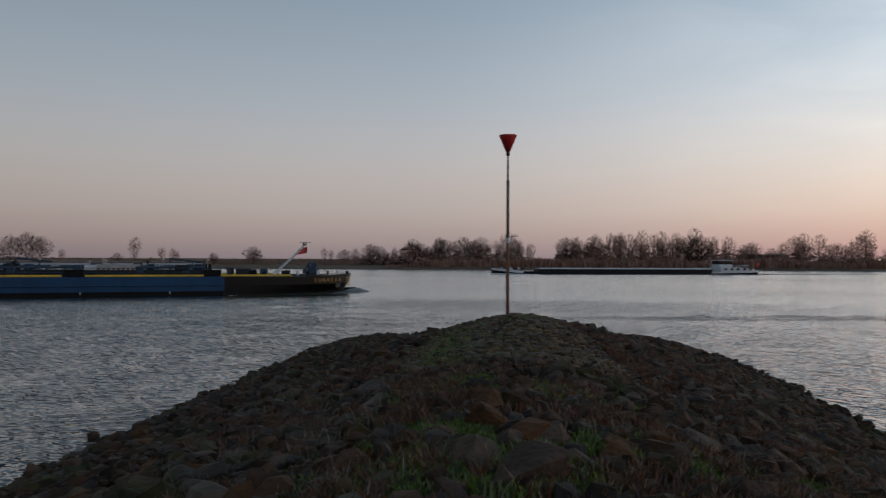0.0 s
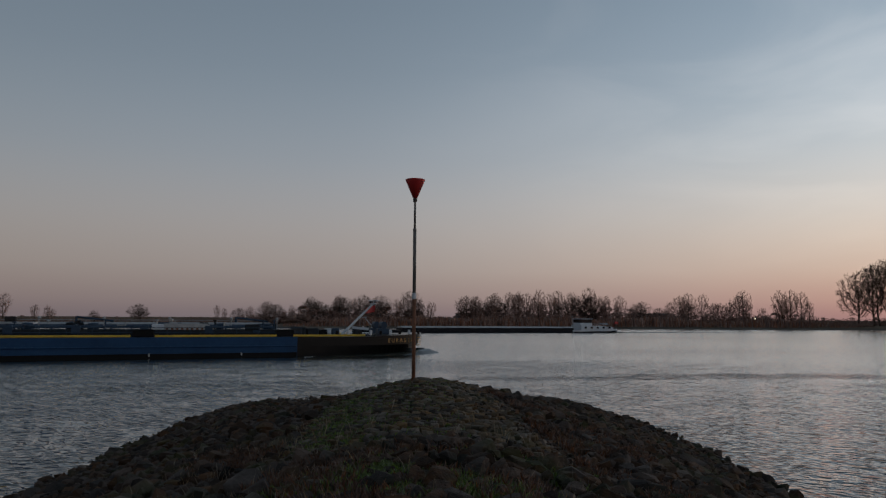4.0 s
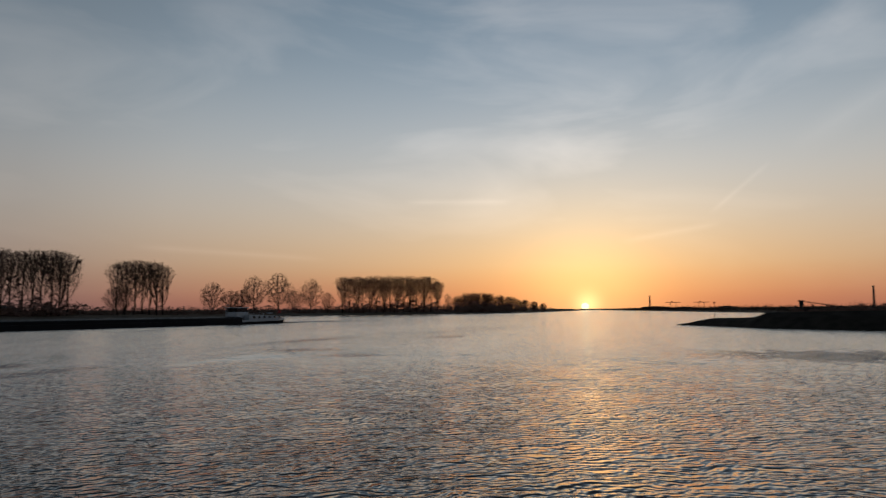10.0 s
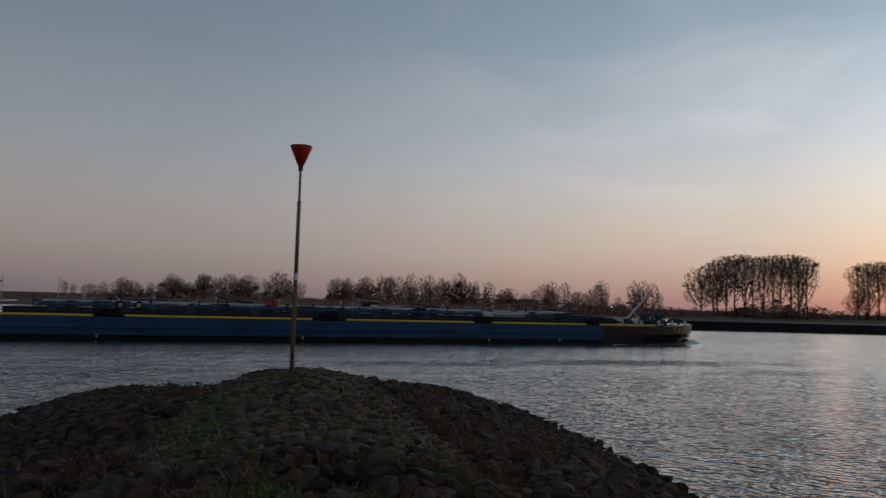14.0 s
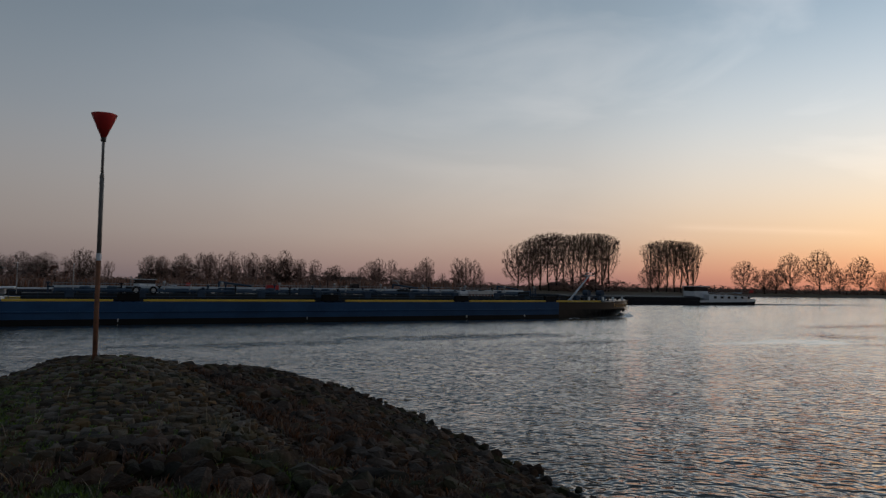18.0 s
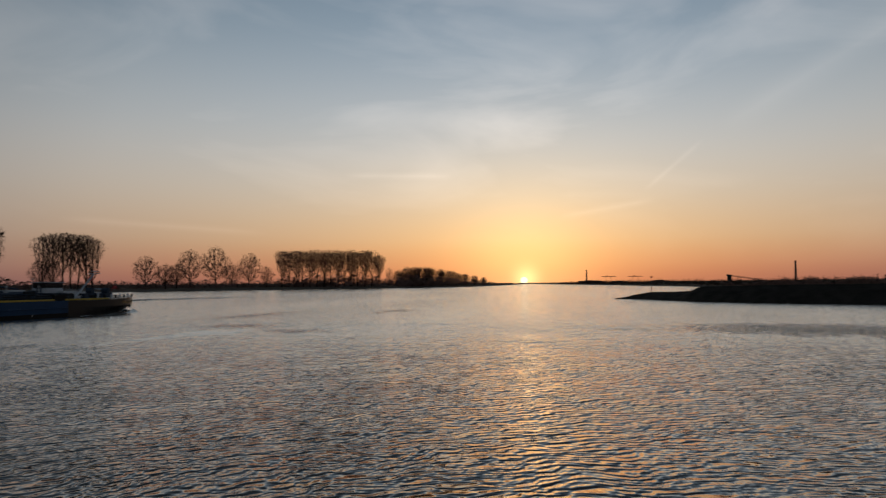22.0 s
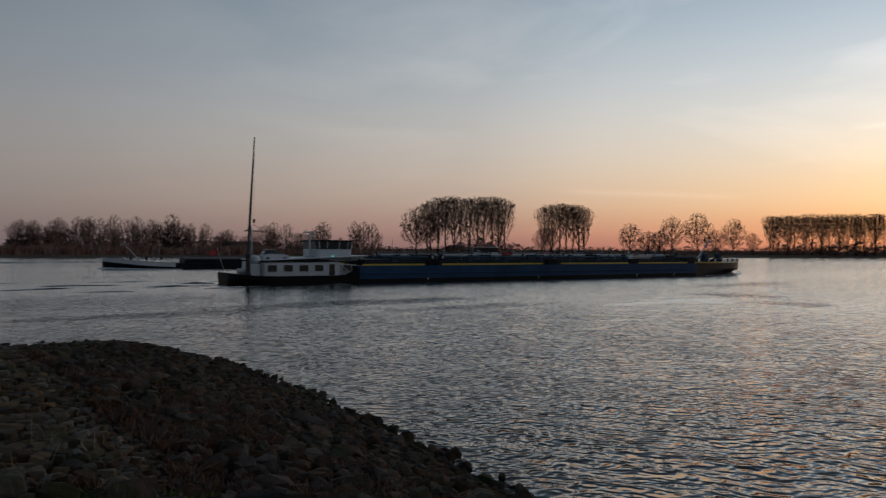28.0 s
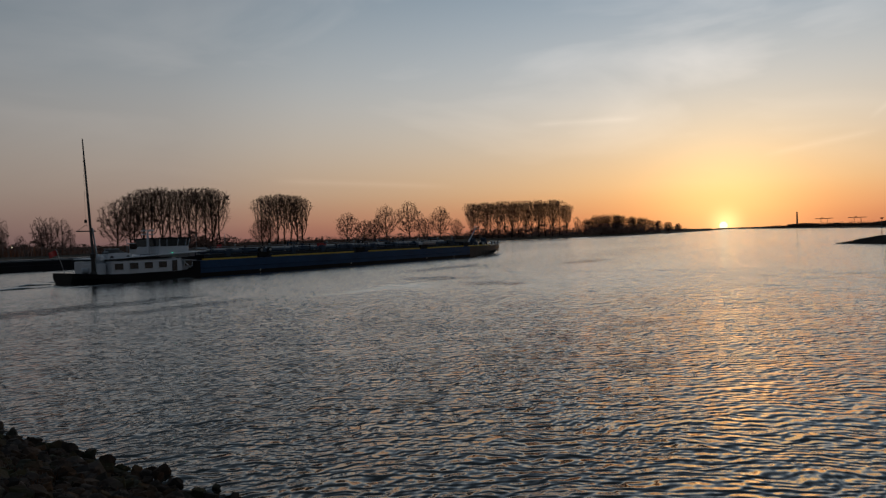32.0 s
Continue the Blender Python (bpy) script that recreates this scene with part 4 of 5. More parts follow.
for models in MODELS.values():
    for src in models:
        for o in (*src.children, src):
            bpy.data.objects.remove(o)


# ---- ships ----
# bow at 0 s (x, y), bearing and turn rate in radians, speed, length, gain of speed
BARGE_TRACK = (-5.84, 231.6, -1.8379, -0.0009, 3.587, 105.0, 0.0)
FREIGHTER_TRACK = (139.9, 144.3, -1.4598, 0.0013, 3.931, 122.0, 0.0)


def ship_pose(track, t):
    """The midship pose at t, its bow moving along a gentle curve."""
    x, y, h, om, v, length, gain = track
    n = 16
    for i in range(n):
        a = h + om * t * (i + 0.5) / n
        w = v + gain * (t * (i + 0.5) / n - 16)
        x, y = x + w * t / n * math.sin(a), y + w * t / n * math.cos(a)
    a = h + om * t
    return pose(x - length / 2 * math.sin(a), y - length / 2 * math.cos(a), 0, 0, 0, 90 - math.degrees(a))


def tanker_pose(t):
    """The tanker's midship pose on its bend, easing to starboard."""
    s = t - 16
    a = 1.4864 + 0.01721 * s - 0.0004 * s * s
    return pose(16.04 + 5.5365 * s + 0.0046 * s * s, 71.19 + 0.5522 * s - 0.03048 * s * s, 0, 0, 0, 90 - math.degrees(a))


def hull_rings(stations, low, rake_from=999.0):
    """Closed cross sections from (x, half beam at deck, half beam at waterline, deck height) along the hull."""
    rings = []
    for x, b, w, z in stations:
        r = max(0.0, x - rake_from) * 0.2
        rings.append([(x, -b, z), (x - r * 0.3, -b, z * 0.55), (x - r, -w, 0.05), (x - r * 1.6, -w * 0.9, low), (x - r * 1.6, w * 0.9, low), (x - r, w, 0.05), (x - r * 0.3, b, z * 0.55), (x, b, z)])
    return rings


def faired(stations, cuts=5):
    """Stations with smooth ones set between them."""
    out = []
    for i in range(len(stations) - 1):
        p = [np.array(stations[max(0, min(len(stations) - 1, i + k))]) for k in (-1, 0, 1, 2)]
        for c in range(cuts):
            u = c / cuts
            out.append(tuple(0.5 * (2 * p[1] + (p[2] - p[0]) * u + (2 * p[0] - 5 * p[1] + 4 * p[2] - p[3]) * u * u + (3 * p[1] - p[0] - 3 * p[2] + p[3]) * u ** 3)))
    return out + [stations[-1]]


def window_row(parent, xs, y, z, w, h, out):
    for x in xs:
        pane = part("window", Geo().box((x, y, z), (w, 0.06, h), bevel=0.02), DARKGLASS, parent, "dark window pane")
        g = Geo()
        for dx, dz, sx, sz in ((-w / 2, 0, 0.08, h + 0.16), (w / 2, 0, 0.08, h + 0.16), (0, h / 2 + 0.04, w, 0.08), (0, -h / 2 - 0.04, w, 0.08)):
            g.box((x + dx, y + out * 0.03, z + dz), (sx, 0.07, sz), bevel=0.01)
        part("window_frame", g, WHITE, pane)


def rail(parent, pts, h=1.0, mat=None, bars=2):
    mat = mat or WHITE
    g = Geo()
    for k in range(1, bars + 1):
        g.path([(p[0], p[1], p[2] + h * k / bars) for p in pts], 0.03, 5)
    part("handrail", g, mat, parent)
    for a, b in zip(pts, pts[1:]):
        n = max(1, round(math.dist(a, b) / 2.5))
        for i in range(n + (b == pts[-1])):
            u = i / n
            p = [a[j] + (b[j] - a[j]) * u for j in range(3)]
            part("rail_post", Geo().tube(p, (p[0], p[1], p[2] + h), 0.03, n=5), mat, parent)


def glyph(ch, size, mat, parent, m, label=""):
    """One raised letter in the built-in font."""
    cu = bpy.data.curves.new("letter", "FONT")
    cu.body, cu.size, cu.extrude, cu.align_x = ch, size, 0.02, "CENTER"
    tmp = new("letter_form", cu)
    bpy.context.view_layer.update()
    me = bpy.data.meshes.new_from_object(tmp.evaluated_get(bpy.context.evaluated_depsgraph_get()))
    bpy.data.objects.remove(tmp)
    me.materials.clear()
    me.materials.append(mat)
    ob = new("letter", me)
    ob.parent = parent
    ob.matrix_basis = m
    if label:
        tagged(ob, label)
    return ob


def build_tanker():
    ship = holder("tanker_ship", tanker_pose(0), "long blue and black inland tanker under way on the river", "ship")
    # hull: black stern, blue middle, black bow
    aft = [(-55.0, 2.6, 2.0, 1.5), (-54.5, 3.8, 3.2, 1.45), (-53.4, 4.8, 4.3, 1.35), (-51.5, 5.5, 5.3, 1.2), (-48, 5.7, 5.7, 1.1), (-39.5, 5.7, 5.7, 1.1), (-37.0, 5.7, 5.7, 1.15), (-35.0, 5.7, 5.7, 2.05)]
    mid = [(-35.0, 5.7, 5.7, 2.05), (0, 5.7, 5.7, 2.0), (36.5, 5.7, 5.7, 2.05)]
    fore = [(36.5, 5.7, 5.7, 2.05), (44, 5.6, 5.3, 2.05), (48, 5.3, 4.4, 2.12), (51, 4.6, 3.1, 2.22), (53.0, 3.3, 1.8, 2.32), (53.9, 2.0, 0.9, 2.38), (54.3, 0.7, 0.3, 2.4)]
    stern = part("stern_hull", Geo().loft(hull_rings(faired(aft[:5], 4)[:-1] + aft[4:], -1.0)), HULL_BLACK, ship, "black stern hull")
    belly = part("side_hull", Geo().loft(hull_rings(mid, -1.0)), HULL_BLUE, ship, "blue painted tanker hull")
    bow = part("bow_hull", Geo().loft(hull_rings(faired(fore), -1.0, 48.0)), BOW_BLACK, ship, "black bow with gold trim")
    for sy in (-1, 1):
        part("boot_stripe", Geo().box((0.75, sy * 5.72, 0.15), (71.4, 0.08, 0.75), bevel=0.02), HULL_BLACK, belly, "black waterline band")
        part("rubbing_strake", Geo().box((0.75, sy * 5.78, 1.15), (71.4, 0.12, 0.14), bevel=0.04), HULL_BLUE, belly)
        for x0, x1 in ((-34.6, -24.5), (-21.5, -2), (2.0, 18), (20.5, 34), (36.0, 45)):
            part("yellow_gunwale", Geo().box(((x0 + x1) / 2, sy * 5.6, 2.17), (x1 - x0, 0.16, 0.20), bevel=0.03), YELLOW, belly, "yellow gunwale edge")
        for x in (-24, -3, 20, 30):
            part("draught_mark", Geo().box((x, sy * 5.77, 0.4), (0.14, 0.05, 0.3), bevel=0.01), STEEL, belly, "pale draught mark")
        # the ship's name on the flare of the bow
        for i, ch in enumerate("EURASIA" if sy < 0 else "AISARUE"):
            x = 48.3 + i * 0.58
            y0, y1 = along(((44, 5.6), (48, 5.3), (51, 4.6), (53.0, 3.3), (53.9, 2.0)), x - 0.2), along(((44, 5.6), (48, 5.3), (51, 4.6), (53.0, 3.3), (53.9, 2.0)), x + 0.2)
            t = Vector((0.4, sy * (y1 - y0), 0)).normalized() * (1 if sy < 0 else -1)
            up = Vector((0, 0, 1))
            out = t.cross(up)
            m = Matrix((t, up, out)).transposed().to_4x4()
            m.translation = Vector((x, sy * (y0 + y1) / 2, 1.62)) + out * 0.07
            glyph(ch, 0.72, GOLD, bow, m)
        for i in range(4):
            part("bow_stripe", Geo().box((53.3, sy * 2.86, 1.05 + i * 0.27), (1.5, 0.09, 0.12), turn=-sy * 0.92, bevel=0.02), GOLD, bow, "gold bow stripe")
    part("anchor", Geo().box((51.6, -3.9, 1.1), (0.9, 0.3, 0.7), turn=0.55).tube((51.6, -3.8, 1.3), (51.3, -3.7, 2.0), 0.1), CRANE, bow, "dark anchor in its pocket")
    # cargo deck
    part("deck", Geo().box((1.7, 0, 2.03), (73.6, 11.1, 0.12), bevel=0.03), DECK, ship, "grey-blue cargo deck")
    part("trunk_deck", Geo().box((1.0, 0, 2.4), (68, 7.6, 0.7), bevel=0.06), DECK, ship, "raised tank deck")
    part("breakwater", Geo().box((37.6, 0, 2.55), (0.3, 8.6, 0.9), bevel=0.05), DECK, ship, "low steel breakwater ahead of the tanks")
    for x, y, w, d, hgt, mat in ((38.8, -3.4, 1.4, 1.0, 0.8, DECK), (40.4, -2.2, 1.0, 0.8, 0.65, HULL_BLACK), (41.6, -3.9, 0.9, 0.7, 0.8, PIPE), (39.6, 1.6, 2.0, 1.2, 0.75, DECK), (42.4, 2.4, 1.2, 1.0, 0.7, WHITE), (44.6, -3.4, 1.1, 0.8, 0.6, DECK)):
        part("deck_locker", Geo().box((x, y, 2.1 + hgt / 2), (w, d, hgt), bevel=0.05), mat, ship)
    part("foredeck", Geo().box((46.0, 0, 2.12), (12.0, 7.6, 0.16), bevel=0.03), DECK, ship)
    for y, z, r in ((-3.0, 3.0, 0.11), (-2.4, 3.05, 0.09), (-1.6, 3.1, 0.14), (0, 3.25, 0.2), (1.6, 3.1, 0.14), (3.0, 3.0, 0.11)):
        part("cargo_pipe", Geo().tube((-30, y, z), (34, y, z), r, n=8), PIPE if y != 0 else STEEL, ship, "long blue deck pipe" if y else "grey main pipe")
    rnd = random.Random(8)
    for i in range(33):
        x = -30 + i * 2.0
        part("pipe_support", Geo().box((x, 0, 2.88), (0.16, 6.6, 0.12)).box((x, -3.2, 2.7), (0.14, 0.14, 0.5)).box((x, 3.2, 2.7), (0.14, 0.14, 0.5)), PIPE, ship)
    for i, x in enumerate((-27, -20, -13.5, -6.5, 0.8, 7.5, 14, 21, 28, 33.5)):
        hatch = part("tank_dome", Geo().lathe([(0.62, 0), (0.62, 0.5), (0.5, 0.62), (0.1, 0.66)], (x, rnd.choice((-1.9, 1.9)), 2.74), 14), PIPE, ship, "round tank hatch")
        part("vent_mast", Geo().tube((x + 1.1, -2.0, 2.7), (x + 1.1, -2.0, 3.75), 0.06, n=6).lathe([(0.05, 0), (0.18, 0.05), (0.18, 0.2), (0.05, 0.26)], (x + 1.1, -2.0, 3.72), 8), STEEL, ship)
        part("valve_block", Geo().box((x - 1.6, -3.5, 2.75), (0.9, 0.7, 0.75)).lathe([(0.02, 0), (0.3, 0.02), (0.3, 0.06), (0.02, 0.08)], (x - 1.6, -3.5, 3.2), 10).tube((x - 1.6, -3.5, 3.0), (x - 1.6, -3.5, 3.24), 0.04), PIPE, ship, "blue valve block")
    for x in (-23, 0.0, 19.3, 35.0):
        part("fender_gap_post", Geo().box((x, -5.45, 2.45), (2.2, 0.4, 0.7), bevel=0.05), HULL_BLACK, ship, "dark mooring bay")
        part("bollard", Geo().tube((x - 0.5, -5.1, 2.05), (x - 0.5, -5.1, 2.75), 0.16).tube((x + 0.5, -5.1, 2.05), (x + 0.5, -5.1, 2.75), 0.16), HULL_BLACK, ship)
    for i in range(40):
        x, y = rnd.uniform(-31, 35), rnd.uniform(-3.7, -1.0)
        hgt = rnd.uniform(0.35, 1.0)
        part("pipe_riser", Geo().tube((x, y, 2.7), (x, y, 2.75 + hgt), 0.09, n=6).lathe([(0.1, 0), (0.22, 0.02), (0.22, 0.1), (0.1, 0.12)], (x, y, 2.7 + hgt), 8).tube((x, y, 2.85 + hgt * 0.5), (x + rnd.uniform(-1.2, 1.2), y, 2.85 + hgt * 0.5), 0.06, n=5), rnd.choice((PIPE, HULL_BLACK, STEEL, PIPE)), ship)
    for i in range(16):
        x = rnd.uniform(-31, 35)
        part("deck_locker", Geo().box((x, rnd.uniform(-4.0, 2.0), 3.0), (rnd.uniform(0.6, 2.0), rnd.uniform(0.5, 0.9), rnd.uniform(0.5, 0.9)), bevel=0.05), rnd.choice((PIPE, HULL_BLACK, DECK, WHITE)), ship)
    rail(ship, [(-34, -5.3, 2.1), (37, -5.3, 2.1)], 0.85, PIPE, 2)
    # hose reels with pale discs, notice boards, deck boxes
    for dx in (-0.9, 0.9):
        reel = part("hose_reel", Geo().tube((-21.2 + dx, -3.4, 3.05), (-21.2 + dx, -3.9, 3.05), 0.40, n=16), HULL_BLACK, ship, "dark hose reel")
        part("reel_disc", Geo().tube((-21.2 + dx, -3.9, 3.05), (-21.2 + dx, -3.96, 3.05), 0.22, n=14), STEEL, reel, "pale reel hub")
    part("red_locker", Geo().box((-6.0, -1.2, 3.35), (1.6, 0.8, 0.7), bevel=0.04), RED, ship, "small red deck locker")
    board = part("notice_board", Geo().box((24.0, -3.7, 3.0), (5.0, 0.1, 0.7), bevel=0.02), STEEL, ship, "pale notice board with red lettering bars")
    for i in range(8):
        part("lettering_bar", Geo().box((21.8 + i * 0.55, -3.76, 3.3), (0.26, 0.03, 0.34), bevel=0.005), RUST, board)
    boat = part("work_boat", Geo().loft([[(x, -b, 3.45), (x, -b * 0.7, 3.05), (x, 0, 2.85 + k), (x, b * 0.7, 3.05), (x, b, 3.45)] for x, b, k in ((4.2, 0.75, 0), (5.5, 0.85, 0), (7.2, 0.7, 0.05), (8.4, 0.12, 0.4))]), WHITE, ship, "white work boat on deck")
    part("boat_console", Geo().box((5.6, 0, 3.7), (1.1, 0.9, 0.5)), DARKGLASS, boat)
    for x in (-12, 12, 30):
        part("deck_crane_arm", Geo().tube((x, 1.2, 2.7), (x, 1.2, 4.0), 0.14).tube((x, 1.2, 3.95), (x + 4.0, 1.2, 3.55), 0.1), PIPE, ship, "small folded hose crane")
    rail(ship, [(-30, 3.7, 2.75), (33, 3.7, 2.75)], 0.9, STEEL, 2)
    # accommodation at the stern
    house = part("deckhouse", Geo().box((-44.2, 0, 1.95), (12.4, 10.2, 1.9), bevel=0.12).box((-37.0, 0, 1.85), (2.2, 9.6, 1.6), bevel=0.2), WHITE, ship, "long white deckhouse")
    part("house_roof", Geo().box((-42.0, 0, 3.2), (17.0, 10.6, 0.14), bevel=0.05), WHITE, house, "white roof deck")
    part("black_roof_edge", Geo().box((-44.8, -5.2, 3.1), (9.4, 0.12, 0.18), bevel=0.03), HULL_BLACK, house, "dark roof edge")
    window_row(house, (-49.2, -46.7, -44.2, -41.7, -36.9), -5.12, 2.12, 1.5, 0.85, -1)
    part("door", Geo().box((-39.5, -5.13, 1.9), (0.95, 0.06, 1.5), bevel=0.02), DARKGLASS, house, "open dark doorway")
    part("wing_stair", Geo().box((-36.4, -4.9, 2.5), (2.2, 0.5, 0.12), turn=0).path([(-38.6, -5.2, 3.0), (-36.2, -5.2, 1.2)], 0.06), WHITE, house)
    wheelhouse = part("wheelhouse", Geo().box((-39.2, 0, 3.85), (5.6, 6.2, 1.7), bevel=0.12), WHITE, ship, "white wheelhouse with dark window band")
    part("window_band", Geo().loft([[(x * k - 39.2, y * k, z) for x, y in ((-2.7, -3.05), (2.7, -3.05), (2.7, 3.05), (-2.7, 3.05))] for z, k in ((4.7, 1.0), (5.75, 1.06))]), DARKGLASS, wheelhouse, "dark wraparound wheelhouse windows")
    for x in (-41.9, -40.6, -38.6, -37.1, -36.5):
        part("window_pillar", Geo().tube((x, -3.08, 4.7), (x + (x + 39.2) * 0.06, -3.26, 5.75), 0.07, n=4), WHITE, wheelhouse)
    part("wheelhouse_roof", Geo().box((-39.2, 0, 5.85), (6.5, 7.0, 0.2), bevel=0.06), HULL_BLACK, wheelhouse, "dark flat roof")
    part("lower_step", Geo().box((-36.1, -2.0, 3.4), (1.2, 3.0, 0.7), bevel=0.1), WHITE, wheelhouse)
    part("navigation_light", Geo().lathe([(0.05, 0), (0.14, 0.04), (0.14, 0.2), (0.05, 0.26)], (-38.4, -3.2, 3.5), 10), NAVGREEN, wheelhouse, "lit green navigation light")
    mast = part("radar_mast", Geo().tube((-42.6, -1.0, 2.9), (-42.6, -1.0, 6.9), 0.28, 0.16).tube((-43.8, -1.0, 6.5), (-41.4, -1.0, 6.5), 0.06), WHITE, ship, "white radar mast")
    part("radar_bar", Geo().box((-42.6, -1.0, 7.05), (2.2, 0.22, 0.2)), WHITE, mast)
    part("antenna", Geo().tube((-43.3, -1.0, 6.5), (-43.3, -1.0, 7.5), 0.03).tube((-41.8, -1.0, 6.5), (-41.8, -1.0, 7.3), 0.03), STEEL, mast)
    for x in (-33.4, -28.2):
        part("whip_antenna", Geo().tube((x, -2.5, 2.7), (x, -2.5, 5.4), 0.05, 0.03), STEEL, ship)
    part("satellite_dome", Geo().lathe([(0.1, 0), (0.7, 0.1), (0.95, 0.5), (0.85, 0.95), (0.4, 1.25), (0.05, 1.3)], (-51.2, -3.0, 2.6), 16), WHITE, ship, "white rounded equipment cover")
    part("dome_stand", Geo().box((-51.4, -2.4, 1.85), (1.6, 3.6, 1.6), bevel=0.1), WHITE, ship, "white stern locker")
    part("life_raft", Geo().tube((-53.4, -2.0, 1.7), (-52.4, -2.0, 1.7), 0.4, n=12), WHITE, ship, "white life raft canister")
    rail(ship, [(-45.5, -5.0, 3.02), (-42.5, -5.0, 3.02)], 0.6, HULL_BLACK, 2)
    # car carried on the roof deck
    car = part("carried_car", Geo().loft([[(-50.0 + x, -y - 2.6, 3.2), (-50.0 + x, -y - 2.6, 3.2 + h), (-50.0 + x, y - 2.6, 3.2 + h), (-50.0 + x, y - 2.6, 3.2)] for x, y, h in ((0, 0.72, 0.5), (0.15, 0.84, 0.72), (1.0, 0.88, 0.8), (3.0, 0.88, 0.78), (4.0, 0.84, 0.62), (4.3, 0.7, 0.42))]), WHITE, ship, "small white hatchback car")
    part("car_cabin", Geo().loft([[(-50.0 + x, -y - 2.6, 3.95), (-50.0 + x, -y * 0.86 - 2.6, 3.95 + h), (-50.0 + x, y * 0.86 - 2.6, 3.95 + h), (-50.0 + x, y - 2.6, 3.95)] for x, y, h in ((0.15, 0.8, 0.1), (0.65, 0.84, 0.56), (2.0, 0.84, 0.6), (3.0, 0.82, 0.05))]), DARKGLASS, car, "dark car windows")
    part("car_roof", Geo().box((-48.7, -2.6, 4.55), (1.7, 1.35, 0.08)), WHITE, car)
    for dx in (0.75, 3.45):
        for sy in (-1, 1):
            part("car_wheel", Geo().tube((-50.0 + dx, sy * 0.7 - 2.6, 3.3), (-50.0 + dx, sy * 0.9 - 2.6, 3.3), 0.31, n=14), TYRE, car)
    # stern crane, its boom swung over the far side
    crane = part("stern_crane", Geo().lathe([(0.6, 0), (0.45, 0.4), (0.3, 0.6), (0.3, 2.3), (0.4, 2.4), (0.4, 2.9), (0.2, 3.0)], (-52.5, -3.9, 1.1), 14), CRANE, ship, "dark stern crane pedestal")
    a, b = Vector((-52.5, -3.9, 3.8)), Vector((-48.7, 4.2, 20.4))
    pts = [a + (b - a) * u for u in (0, 0.52, 0.80, 0.96, 1.0)]
    for i, r in enumerate((0.20, 0.16, 0.12, 0.10)):
        part("boom_section", Geo().tube(pts[i], pts[i + 1], r, r * 0.9, n=6), CRANE, crane, "dark telescopic boom section")
    part("boom_cylinder", Geo().tube(a + Vector((0.6, 0.1, 0.2)), a + (b - a) * 0.22 + Vector((0.3, 0, 0)), 0.12), STEEL, crane, "pale hydraulic cylinder")
    hook = b + Vector((0.0, 0, -11.8))
    part("hoist_cable", Geo().tube(b, hook, 0.012, n=5), CRANE, crane)
    part("spreader_beam", Geo().tube(hook + Vector((-1.6, 0, -1.4)), hook + Vector((1.6, 0, -1.4)), 0.08).path([hook + Vector((-1.5, 0, -1.4)), hook + Vector((0, 0, -0.5)), hook + Vector((1.5, 0, -1.4))], 0.03).box(hook, (0.3, 0.3, 0.5)), CRANE, crane, "hanging lifting beam")
    flag = part("stern_flag_staff", Geo().tube((-54.6, 0, 1.2), (-55.9, 0, 4.8), 0.05, n=6), STEEL, ship)
    part("flag", Geo().loft([[(-55.8 - i * 0.32, 0.12 * math.sin(i * 1.3), 4.65 - 0.09 * i), (-55.8 - i * 0.32, 0.12 * math.sin(i * 1.3) + 0.03, 4.65 - 0.09 * i), (-55.6 - i * 0.32, 0.12 * math.sin(i * 1.3 + 0.4) + 0.03, 3.98 - 0.10 * i), (-55.6 - i * 0.32, 0.12 * math.sin(i * 1.3 + 0.4), 3.98 - 0.10 * i)] for i in range(5)]), RED, flag, "red flag streaming aft")
    # foredeck: bulwark stanchions, winches, slanted signal mast
    for i in range(9):
        x = 41.5 + i * 1.45
        y = -5.2 + max(0, x - 46) * 0.30
        part("mooring_bitt", Geo().box((x, y, 2.45), (0.30, 0.28, 0.55 if i % 2 else 0.4), bevel=0.05), WHITE if i % 2 else HULL_BLACK, ship, "white mooring bitt" if i % 2 else "black mooring bitt")
    for y in (-1.6, 1.6):
        part("anchor_winch", Geo().box((48.6, y, 2.55), (1.6, 1.2, 0.6)).tube((48.6, y - 0.6, 3.2), (48.6, y + 0.6, 3.2), 0.42, n=12), PIPE, ship, "dark blue anchor winch")
    smast = part("bow_mast", Geo().tube((43.4, 0, 2.1), (47.6, 0, 5.5), 0.17, 0.12), WHITE, ship, "white slanted bow mast")
    part("mast_yard", Geo().box((47.7, 0, 5.6), (0.3, 2.2, 0.1)).box((47.8, 0, 5.95), (1.5, 0.16, 0.1)).tube((47.8, 0, 5.5), (47.8, 0, 6.05), 0.05), WHITE, smast)
    part("mast_lantern", Geo().tube((47.7, -0.9, 5.65), (47.7, -0.9, 5.95), 0.12).tube((47.7, 0.9, 5.65), (47.7, 0.9, 5.95), 0.12), HULL_BLACK, smast)
    part("pennant", Geo().loft([[(48.2 - i * 0.34, 0.5 + 0.1 * math.sin(i * 1.2), 5.45 - 0.08 * i), (48.2 - i * 0.34, 0.54 + 0.1 * math.sin(i * 1.2), 5.45 - 0.08 * i), (48.1 - i * 0.34, 0.54 + 0.1 * math.sin(i * 1.2 + 0.3), 4.7 - 0.05 * i), (48.1 - i * 0.34, 0.5 + 0.1 * math.sin(i * 1.2 + 0.3), 4.7 - 0.05 * i)] for i in range(5)]), RED, smast, "red flag")
    # waves pushed up by the hull
    wave = []
